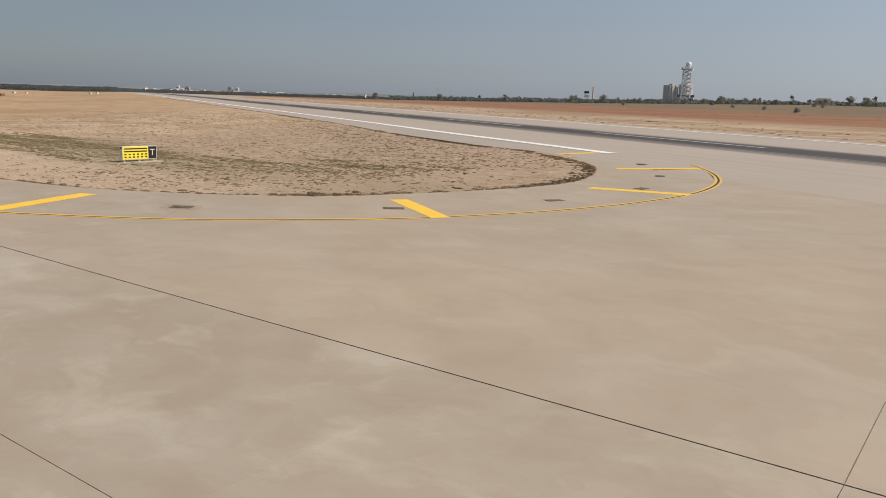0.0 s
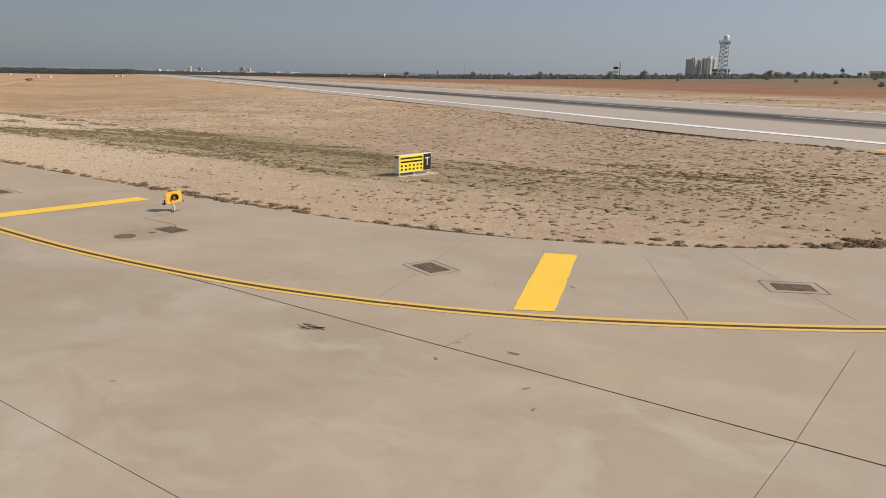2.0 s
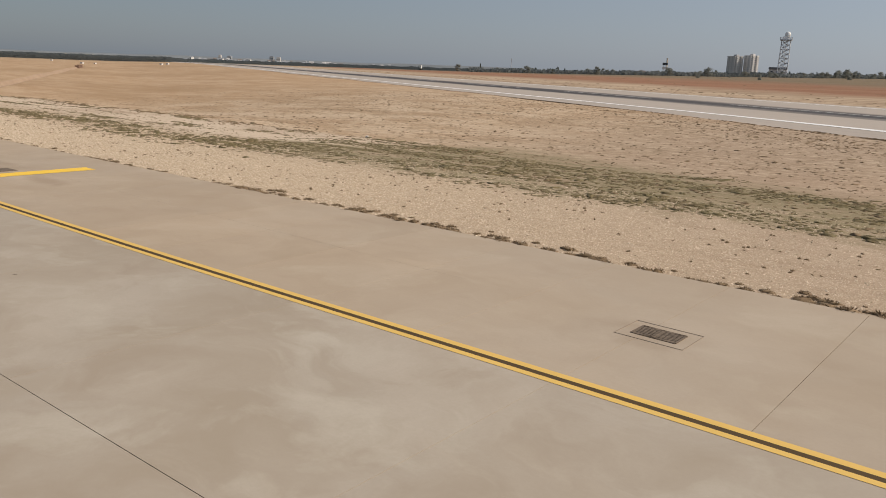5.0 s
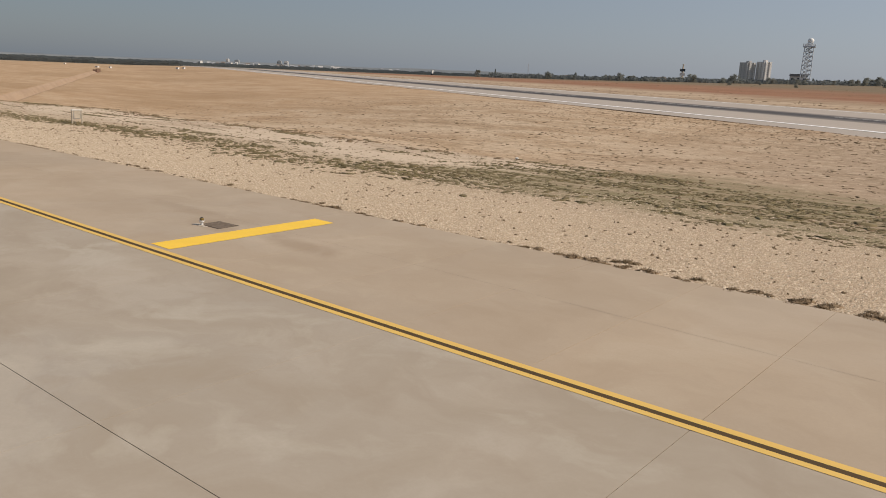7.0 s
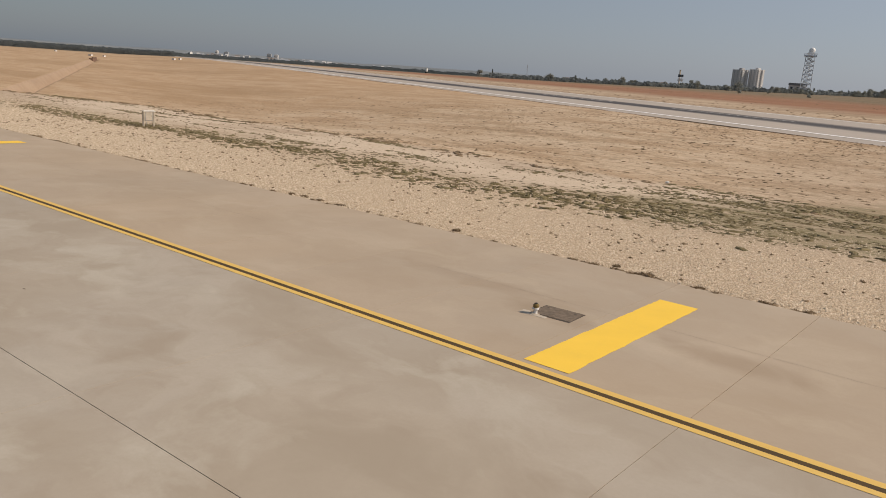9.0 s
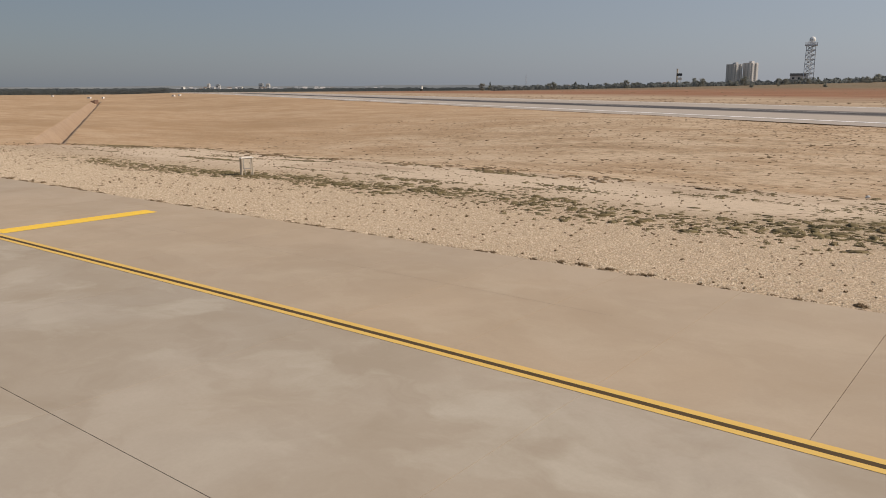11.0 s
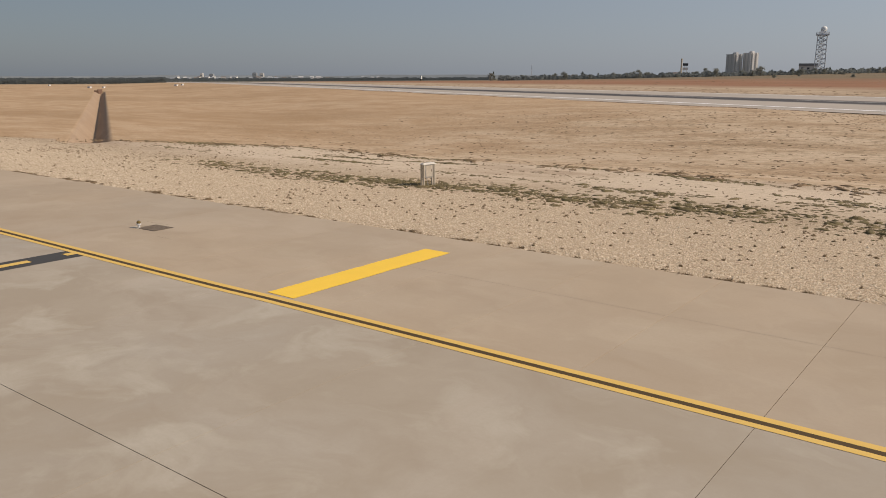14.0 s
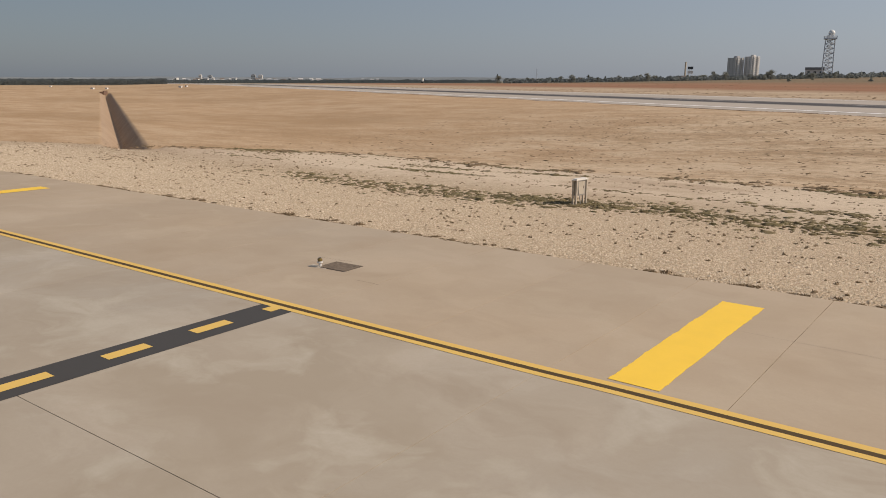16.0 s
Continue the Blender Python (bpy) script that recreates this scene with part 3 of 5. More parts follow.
def ground():
    ss = [-v for v in outwards(90, 4300, 5, 1.16)][::-1] + steps((-90, -40, 4), (-40, 230, 2.2), (230, 660, 7)) + [660] + outwards(660, 4300, 9, 1.14)
    nn = [-v for v in outwards(112, 4300, 3, 1.16)][::-1] + steps((-112, -104, 2), (-104, -96, 1.0), (-96, -88, 0.4), (-88, -4, 1.4), (-4, 60, 4), (60, 260, 8)) + [260] + outwards(260, 4300, 12, 1.15)
    s, n = np.meshgrid(ss, nn, indexing="ij")
    mid = np.interp(s, [113, 467], [-91.6, -83.4])
    n = n + (mid + 92.0) * smooth(-128, -100, n) * smooth(-48, -80, n)
    x, y = R0[0] + s * RD[0] + n * RN[0], R0[1] + s * RD[1] + n * RN[1]
    z = height(x, y) - 0.045
    # a straight drainage ditch across the plain, beside the runway
    off = np.abs(n - mid)
    z -= 2.5 * np.clip((2.3 - off) / 2.2, 0, 1) * smooth(104, 110, s) * smooth(474, 462, s)
    verts = []
    for a, b, c in zip(x.ravel(), y.ravel(), z.ravel()):
        dug = paved(a, b)
        verts.append((a, b, c - dug if dug else c + bumps(a, b)))
    w = len(nn)
    faces = [(i * w + j, i * w + j + 1, (i + 1) * w + j + 1, (i + 1) * w + j) for i in range(len(ss) - 1) for j in range(w - 1)]
    ob = sheet("ground", verts, [f[::-1] for f in faces], ground_material(), "dry pale gravel and ochre soil with sparse weeds", "ground")
    for p in ob.data.polygons:
        p.use_smooth = True
    return ob


ground()


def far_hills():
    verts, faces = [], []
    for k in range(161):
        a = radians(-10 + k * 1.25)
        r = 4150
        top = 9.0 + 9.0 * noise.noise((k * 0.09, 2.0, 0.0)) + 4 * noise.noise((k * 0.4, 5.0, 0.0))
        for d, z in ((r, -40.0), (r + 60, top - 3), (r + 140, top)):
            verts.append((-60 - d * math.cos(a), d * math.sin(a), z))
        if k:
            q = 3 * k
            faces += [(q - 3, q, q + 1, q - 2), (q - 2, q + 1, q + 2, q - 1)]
    # the hills' blue-grey has the haze of the distance painted in
    sheet("backdrop", verts, faces, plain("hazy_hills", (0.2, 0.22, 0.235), 0.95, 0, 0.08, 0.004), "low hills along the horizon, haze in their blue-grey", "hills")


far_hills()


def runway():
    """The runway in its own frame: x along it, y across it."""
    m = Matrix(((RD[0], RN[0], 0, R0[0]), (RD[1], RN[1], 0, R0[1]), (0, 0, 1, 0), (0, 0, 0, 1)))
    ss = steps((-600, -100, 25), (-100, 700, 10), (700, 1301, 30))
    nn = [-6.0, -3, -0.7, 0.7, 6, 12, 18, 23, 28, 34, 40, 45.5, 52]
    verts = [(s, n, hz(*xy(s, n)) - (0.04 if n in (-6.0, 52) else 0.0)) for s in ss for n in nn]
    w = len(nn)
    faces = [(i * w + j, (i + 1) * w + j, (i + 1) * w + j + 1, i * w + j + 1) for i in range(len(ss) - 1) for j in range(w - 1)]
    ob = sheet("runway", verts, [f[::-1] for f in faces], runway_material(), "grey runway with dark rubber streaks along its middle", "runway")
    ob.matrix_world = m
    # edge lines and centreline dashes
    def line(s0, s1, n0, n1):
        vs, fs = [], []
        for k, s in enumerate(np.arange(s0, s1 + 0.1, (s1 - s0) / max(2, int((s1 - s0) / 10)))):
            vs += [(*xy(s, n0), hz(*xy(s, n0)) + 0.03), (*xy(s, n1), hz(*xy(s, n1)) + 0.03)]
            if k:
                fs.append((2 * k - 2, 2 * k - 1, 2 * k + 1, 2 * k))
        return vs, fs
    vs, fs = line(-3, 900, -0.62, 0.62)
    sheet("runway_edge_marking", vs, fs, M_WHITE, "solid white painted line along the runway edge", "marking")
    vs, fs = line(-500, 900, 44.9, 45.8)
    sheet("runway_edge_marking", vs, fs, M_WHITE, "solid white painted line along the far runway edge", "marking")
    row = thing("runway_centreline", (0, 0, 0), 0, "row of long worn white dashes on rubber-blackened concrete", "marking", "", "structure")
    for k in range(-4, 16):
        vs, fs = line(2 + k * 50, 32 + k * 50, 22.7, 23.5)
        me = bpy.data.meshes.new("dash")
        me.from_pydata(vs, [], fs)
        me.materials.append(M_WHITE_WORN)
        part("dash", me, None, row)


M_WHITE_WORN = paint("worn_white_paint", (0.5, 0.48, 0.45), (0.1, 0.095, 0.09), 0.7)
runway()


def entry():
    """The curved pavement that joins taxiway and runway."""
    from mathutils import geometry
    rim = [Vector(p) for p in ENTRY]
    rim = [p for k, p in enumerate(rim) if (p - rim[k - 1]).length > 0.05]
    inner = [Vector((x, y)) for x in np.arange(-44, 62, 3.5) for y in np.arange(12, 66, 3.5) if inside(x, y, ENTRY)]
    v, e, f, *_ = geometry.delaunay_2d_cdt(rim + inner, [(k, (k + 1) % len(rim)) for k in range(len(rim))], [], 1, 0.01)
    sheet("taxiway_entry", [(p.x, p.y, hz(p.x, p.y)) for p in v], f, M_SHOULDER, "wide curved sweep of pale stained concrete", "pavement")


entry()


def taxiway_base():
    xs = steps((-182, 26, 8)) + [26]
    verts, faces = [], []
    for k, x in enumerate(xs):
        top = curve_y(SOIL_EDGE, x) - 0.1 if x < -33 else joint_a(x) + 0.1
        verts += [(x, -36.2, -0.016), (x, top, -0.016)]
        if k:
            faces.append((2 * k - 2, 2 * k, 2 * k + 1, 2 * k - 1))
    sheet("taxiway_bed", verts, faces, M_SEAL, "dark sealant bed in the slab joints", "pavement")
    for name, x0, x1 in (("taxiway_far_end", -300, -180.4), ("taxiway_near_end", 25.1, 60)):
        top = (lambda x: curve_y(SOIL_EDGE, x)) if x0 < -100 else joint_a
        verts = [(x0, -46, 0), (x1, -46, 0), (x1, top(x1), 0), (x0, top(x0), 0)]
        sheet(name, verts, [(0, 1, 2, 3)], M_SLAB, "pale stained concrete taxiway", "pavement")
    sheet("taxiway_far_edge", [(-180.4, -46, 0), (25.1, -46, 0), (25.1, -36.1, 0), (-180.4, -36.1, 0)], [(0, 1, 2, 3)], M_SHOULDER, "pale concrete taxiway shoulder", "pavement")


taxiway_base()

# ---- taxiway markings ----
line_kit = thing("taxiway_edge_marking", (0, 0, 0), 0, "double yellow line with a dark band between along the taxiway edge", "marking", "", "structure")
for nm, a, b, mat, lift in (("outer_line", 0.03, 0.19, M_YELLOW_OLD, 0.006), ("dark_band", -0.105, 0.03, M_BROWN, 0.005), ("inner_line", -0.25, -0.105, M_YELLOW_OLD, 0.006)):
    vs, fs = ribbon(EDGE_LINE, a, b, lift)
    me = bpy.data.meshes.new(nm)
    me.from_pydata(vs, [], [f[::-1] for f in fs])
    me.materials.append(mat)
    part(nm, me, None, line_kit)

BARS = [
    ((-180.6, 10.3), (-179.7, 10.3), (-179.7, 15.8), (-180.6, 15.8)),
    ((-149.4, 10.4), (-148.5, 10.4), (-148.5, 16.0), (-149.4, 16.0)),
    ((-119.28, 10.62), (-118.4, 10.62), (-118.38, 16.35), (-119.27, 16.35)),
    ((-86.35, 10.73), (-85.45, 10.73), (-85.42, 16.45), (-86.33, 16.45)),
    ((-54.3, 11.04), (-53.45, 11.06), (-53.4, 17.02), (-54.22, 17.02)),
    ((-35.48, 14.33), (-34.73, 14.8), (-36.95, 19.9), (-37.76, 19.48)),
    ((-22.85, 26.15), (-22.38, 26.85), (-27.1, 29.75), (-27.6, 29.0)),
    ((-17.95, 41.35), (-17.95, 42.2), (-23.2, 41.15), (-23.2, 40.3)),
    ((-22.1, 55.7), (-22.8, 56.4), (-27.2, 52.3), (-26.5, 51.6)),
    ((-33.7, 64.4), (-34.6, 64.6), (-36.6, 59.6), (-35.8, 59.3)),
]
for k, c in enumerate(BARS):
    vs, fs = ragged(c, 0.007, 3.7 * k)
    sheet("shoulder_bar", vs, fs, M_YELLOW, "bold yellow bar painted across the concrete shoulder", "marking")["group"] = "yellow shoulder bars"

hold = thing("holding_marking", (0, 0, 0), 0, "black-backed holding position with two solid and two dashed yellow lines", "marking", "", "structure")
marking_piece("backing", ((-53.85, -20), (-51.1, -20), (-51.1, 10.5), (-53.8, 10.5)), 0.003, M_BLACK, hold)
for a, b in ((-53.55, -53.26), (-52.95, -52.66)):
    marking_piece("solid_line", ((a, -20), (b, -20), (b, 10.55), (a, 10.55)), 0.0065, M_YELLOW_OLD, hold)
for a, b in ((-52.33, -52.05), (-51.71, -51.46)):
    for k in range(16):
        y0 = 9.63 - 1.85 * k
        marking_piece("dash", ((a, y0), (b, y0), (b, y0 + 0.87), (a, y0 + 0.87)), 0.0065, M_YELLOW_OLD, hold)

wait = thing("intermediate_holding_marking", (0, 0, 0), 0, "single dashed yellow line on a black painted strip", "marking", "", "structure")
marking_piece("backing", ((-127.1, -20), (-126.15, -20), (-126.15, 10.05), (-127.1, 10.05)), 0.003, M_BLACK, wait)
for k in range(16):
    y0 = 9.7 - 1.8 * k
    marking_piece("dash", ((-126.8, y0), (-126.5, y0), (-126.5, min(10.05, y0 + 0.85)), (-126.8, min(10.05, y0 + 0.85))), 0.0065, M_YELLOW_OLD, wait)


def scratch(points, width, name, label, material):
    vs, fs = ribbon(points, -width / 2, width / 2, 0.004)
    return sheet(name, vs, [f[::-1] for f in fs], material, label, "crack")


def wavy(a, b, amp, seed):
    a, b = Vector(a), Vector(b)
    d = (b - a).normalized()
    count = max(3, int((b - a).length / 0.25))
    out = []
    for k in range(count + 1):
        p = a.lerp(b, k / count)
        o = amp * noise.noise((k * 0.45, seed, 0.0))
        out.append((p.x - d.y * o, p.y + d.x * o))
    return out


for cut in ([(-50.6, 16.1), (-50.24, 15.88), (-50.2, 15.84), (-50.23, 14.92), (-50.21, 14.85)], [(-50.24, 14.82), (-48.5, 14.85), (-48.42, 14.83), (-48.1, 14.6)], ):
    scratch(cut, 0.018, "cable_cut", "dark sealed cable cut leading to the guard lamp", M_SEAL)
for a, b in (((-5.15, 12.5), (-5.2, 16.2)), ((-29.2, 11.8), (-29.32, 16.4)), ((-48.47, 14.8), (-48.42, 11.25)), ((-35.15, 11.6), (-35.22, 12.5)), ((-35.35, 13.75), (-35.52, 14.28)), ((-37.82, 19.52), (-38.3, 20.6))):
    scratch([a, b], 0.01, "sawn_joint", "dark straight joint sawn into the concrete", M_SAWN)
for k, (a, b) in enumerate((((-38.22, 13.17), (-38.95, 15.31)), ((-39.46, 16.66), (-40.48, 19.63)), ((-41.24, 12.22), (-41.67, 14.3)), ((-42.2, 16.7), (-42.5, 17.91)), ((-45.06, 15.25), (-43.9, 15.4)), ((-53.26, 11.54), (-53.2, 14.74)), ((-50.14, 13.41), (-49.9, 13.52)), ((-129.4, 13.9), (-128.3, 14.03)), ((-126.9, 12.7), (-126.2, 12.72)),
                            ((-35.8, 21.6), (-32.4, 16.2)), ((-33.8, 23.1), (-29.6, 18.4)))):
    scratch(wavy(a, b, 0.015, k * 3.1), 0.008, "hairline_crack", "thin dark crack in the concrete shoulder", M_SAWN)



scratch([(x, joint_a(x) + 0.004) for x in np.arange(-41.5, -32.0, 1.0)], 0.024, "sawn_joint", "dark straight joint sawn into the concrete", M_SEAL)


def smudge(x, y, r, turn, seed):
    """A small dark rubber or oil mark with an uneven outline."""
    pts = []
    for k in range(14):
        a = 2 * math.pi * k / 14
        q = r * (0.65 + 0.5 * noise.noise((math.cos(a) * 1.3, math.sin(a) * 1.3, seed)))
        u, v = 1.9 * q * math.cos(a), 0.6 * q * math.sin(a)
        pts.append((x + u * math.cos(turn) - v * math.sin(turn), y + u * math.sin(turn) + v * math.cos(turn)))
    sheet("rubber_mark", [(*p, 0.0035) for p in pts], [tuple(range(14))], M_BROWN_MARK, "small dark rubber mark on the concrete", "mark")["group"] = "rubber marks"


M_BROWN_MARK = paint("rubber_mark", (0.2, 0.155, 0.115), CONCRETE, 0.9)
for k, (x, y, r) in enumerate(((-34.0, 12.1, 0.11), (-38.1, 6.9, 0.04), (-35.1, 11.9, 0.06), (-36.9, 15.8, 0.05), (-35.4, 16.8, 0.07), (-34.6, 21.9, 0.08), (-33.0, 10.9, 0.06), (-32.5, 10.3, 0.05), (-34.9, 11.0, 0.06), (-95.2, 6.2, 0.05), (-71.0, 7.3, 0.05))):
    smudge(x, y, r, k * 0.7, k * 2.3)


def twigs(place):
    ob = thing("dry_twigs", place, 15, "small heap of dry broken twigs on the concrete", "debris")
    g = random.Random(4)
    for k in range(15):
        a, r = g.uniform(-0.5, 0.5) + (math.pi if k % 2 else 0), g.uniform(0.08, 0.3)
        c = Vector((g.uniform(-0.2, 0.2), g.uniform(-0.08, 0.08), 0.012 + 0.004 * k))
        d = Vector((r * math.cos(a), r * math.sin(a), g.uniform(-0.01, 0.05)))
        part("twig", bm_rod(c - d * 0.5, c + d * 0.5, 0.009, 5, 0.004), M_BARK, ob)


twigs((-37.7, 10.7, 0.0))

M_FAINT = paint("faint_joint", (0.31, 0.25, 0.19), CONCRETE, 0.95)
for k, (a, b) in enumerate((((-119, 14.45), (-98, 14.4)), ((-92, 14.45), (-64, 14.4)))):
    scratch(wavy(a, b, 0.02, 70 + k), 0.007, "faint_joint", "faint lengthwise joint in the concrete shoulder", M_FAINT)

# ---- things on the shoulder ----
def drain(place, turn, w, d, collar=0.0):
    ob = thing("drain_grate", place, turn, "rusty iron drain grate set flush in the concrete", "grate", "drain grates")
    fr = bmesh.new()
    for c, s in (((0, d / 2, 0.004), (w, 0.04, 0.012)), ((0, -d / 2, 0.004), (w, 0.04, 0.012)), ((w / 2, 0, 0.004), (0.04, d, 0.012)), ((-w / 2, 0, 0.004), (0.04, d, 0.012)), ((0, 0, 0.004), (0.05, d, 0.012))):
        box(fr, c, s)
    part("frame", fr, M_IRON, ob)
    # no hole here: a flat plate carries the pit's shade as colour
    part("pit", bm_box((0, 0, 0.001), (w, d, 0.006)), M_PIT_SHADE_RIM, ob, "flat dark plate in place of the shaded pit")
    for side in (-1, 1):
        for k in range(7):
            part("bar", bm_box((side * w / 4, -d / 2 + (k + 0.5) * d / 7, 0.006), (w / 2 - 0.06, d / 7 * 0.68, 0.008), (0, 0, 6 * side)), M_IRON, ob)
    if collar:
        for c, size in (((0, d / 2 + collar, 0.002), (w + 2 * collar, 0.014, 0.006)), ((0, -d / 2 - collar, 0.002), (w + 2 * collar, 0.014, 0.006)), ((w / 2 + collar, 0, 0.002), (0.014, d + 2 * collar, 0.006)), ((-w / 2 - collar, 0, 0.002), (0.014, d + 2 * collar, 0.006))):
            part("saw_cut", bm_box(c, size), M_FAINT, ob, "thin faint cut round the grate")
    return ob


for x, y, turn, col in ((-47.85, 14.32, 0, 0), (-58.95, 14.02, 0, 0.24), (-39.03, 16.0, -18, 0.2), (-31.4, 20.4, 32, 0.24), (-25.6, 27.0, 45, 0), (-22.05, 34.8, 62, 0), (-20.9, 42.55, 85, 0), (-22.7, 49.55, 110, 0), (-26.9, 56.4, 130, 0), (-53.7, 83.1 - 22.0, 152, 0)):
    if y < 60:
        drain((x, y, hz(x, y) + 0.004), turn, 0.88, 0.54, col)


def manhole(place, r):
    ob = thing("manhole_cover", place, 0, "round brown iron manhole cover in the concrete", "manhole")
    bm = bm_rod((0, 0, -0.02), (0, 0, 0.006), r, sides=32)
    part("lid", bm, M_IRON, ob)
    ring = bmesh.new()
    for k in range(32):
        a = 2 * math.pi * (k + 0.5) / 32
        box(ring, ((r + 0.012) * math.cos(a), (r + 0.012) * math.sin(a), 0.001), (0.026, 2 * math.pi * r / 32 * 1.1, 0.014), (0, 0, math.degrees(a)))
    part("rim", ring, M_PIT_SHADE_RIM, ob)
    for k in range(5):
        part("rib", bm_box((0, -r * 0.6 + k * r * 0.3, 0.006), (r * 1.3 - abs(k - 2) * r * 0.22, 0.02, 0.004)), M_IRON, ob)


manhole((-47.97, 12.85, 0.004), 0.27)
manhole((-47.9, 13.68, 0.004), 0.07)


def pit_plate(place, turn):
    ob = thing("pit_cover", place, turn, "dark rectangular steel pit cover on the shoulder", "cover", "pit covers beside the edge lights")
    for sx in (-1, 1):
        leaf = part("plate", bm_box((sx * 0.218, 0, 0.004), (0.43, 0.68, 0.014), bevel=0.004), M_IRON, ob)
        part("lifting_eye", bm_rod((sx * 0.32, 0.2, 0.01), (sx * 0.32, 0.2, 0.015), 0.028), M_PIT_SHADE_RIM, leaf)
    part("rim", bm_box((0, 0, -0.001), (0.93, 0.75, 0.008)), M_PIT_SHADE_RIM, ob)


def edge_light(place):
    ob = thing("edge_light", place, 0, "short pale edge light with a dark lens head", "light", "taxiway edge lights")
    part("base_plate", bm_rod((0, 0, 0.0), (0, 0, 0.014), 0.1, 16), M_CAST, ob)
    part("pad", bm_box((-0.02, -0.02, 0.002), (0.62, 0.24, 0.008), (0, 0, 4), bevel=0.003), M_CAST, ob, "small pale concrete pad")
    part("stem", bm_rod((0, 0, 0.01), (0, 0, 0.12), 0.042, 12, 0.036), M_WHITEWASH, ob)
    part("collar", bm_rod((0, 0, 0.11), (0, 0, 0.145), 0.075, 14, 0.07), M_WHITEWASH, ob)
    lens = bm_rod((0, 0, 0.143), (0, 0, 0.2), 0.06, 14, 0.066)
    rod(lens, (0, 0, 0.2), (0, 0, 0.235), 0.066, 14, 0.03)
    head = part("lens", lens, M_LENS, ob, "dark glass lens")
    part("cap", bm_rod((0, 0, 0.232), (0, 0, 0.242), 0.04, 14, 0.02), M_LAMP_BLACK, head)


for x, y in ((-87.33, 13.52), (-128.18, 13.45)):
    pit_plate((x, y, 0.004), 3)
for x, y in ((-87.64, 13.14), (-128.6, 13.14)):
    edge_light((x, y, 0.0))


def guard_lamp(place):
    ob = thing("guard_light", place, 0, "yellow runway guard lamp plate on a short bent post", "light")
    part("base_flange", bm_rod((0, 0, 0.0), (0, 0, 0.025), 0.1, 16), M_IRON, ob)
    post = rod(bmesh.new(), (0, 0, 0.02), (0.0, 0.025, 0.13), 0.03, 10)
    rod(post, (0.0, 0.025, 0.12), (0.0, -0.015, 0.2), 0.034, 10)
    rod(post, (0.0, -0.015, 0.19), (0, 0.0, 0.32), 0.028, 10)
    part("post", post, M_WHITEWASH, ob, "crooked pale post")
    for k, (x, y) in enumerate(((0.24, -0.16), (-0.22, -0.1), (0.02, 0.24))):
        part("foot", bm_rod((0, 0, 0.02), (x, y, 0.012), 0.014, 8), M_IRON, ob)
    yoke = bmesh.new()
    box(yoke, (-0.02, 0, 0.31), (0.05, 0.68, 0.03), (4, 0, 0))
    for sy in (-1, 1):
        box(yoke, (-0.02, sy * 0.335, 0.37 + sy * 0.02), (0.07, 0.02, 0.16))
        box(yoke, (-0.03, sy * 0.36, 0.31 + sy * 0.02), (0.1, 0.07, 0.05), bevel=0.01)
    part("yoke", yoke, M_LAMP_BLACK, ob)
    part("face_plate", bm_box((0.03, 0, 0.5), (0.03, 0.62, 0.4), (4, 0, 0), bevel=0.008), M_GUARD, ob, "yellow painted face plate")
    hood = bmesh.new()
    rod(hood, (0.045, 0, 0.5), (0.058, 0, 0.5), 0.115, 20)
    for k in range(16):
        a = radians(-40 + k * 260 / 15)
        box(hood, (0.1, 0.11 * math.cos(a), 0.5 + 0.11 * math.sin(a)), (0.1, 0.045, 0.008), (math.degrees(a) + 90, 0, 0))
    hood_part = part("hood", hood, M_LAMP_BLACK, ob)
    part("lens", bm_rod((0.056, 0, 0.5), (0.068, 0, 0.5), 0.085, 20), M_LENS, hood_part)
    body = rod(bmesh.new(), (0.012, 0, 0.5), (-0.16, 0.0, 0.49), 0.17, 20, 0.16)
    rod(body, (-0.16, 0, 0.49), (-0.24, 0, 0.485), 0.16, 20, 0.09)
    part("housing", body, M_LAMP_BLACK, ob, "round black lamp housing")


guard_lamp((-50.63, 16.22, 0.0))


def letter_mesh(text, size, depth):
    cu = bpy.data.curves.new("letter", "FONT")
    cu.body, cu.size, cu.extrude, cu.align_x, cu.align_y = text, size, depth, "CENTER", "CENTER"
    ob = bpy.data.objects.new("letter", cu)
    scene.collection.objects.link(ob)
    me = bpy.data.meshes.new_from_object(ob.evaluated_get(bpy.context.evaluated_depsgraph_get()))
    bpy.data.objects.remove(ob)
    return me


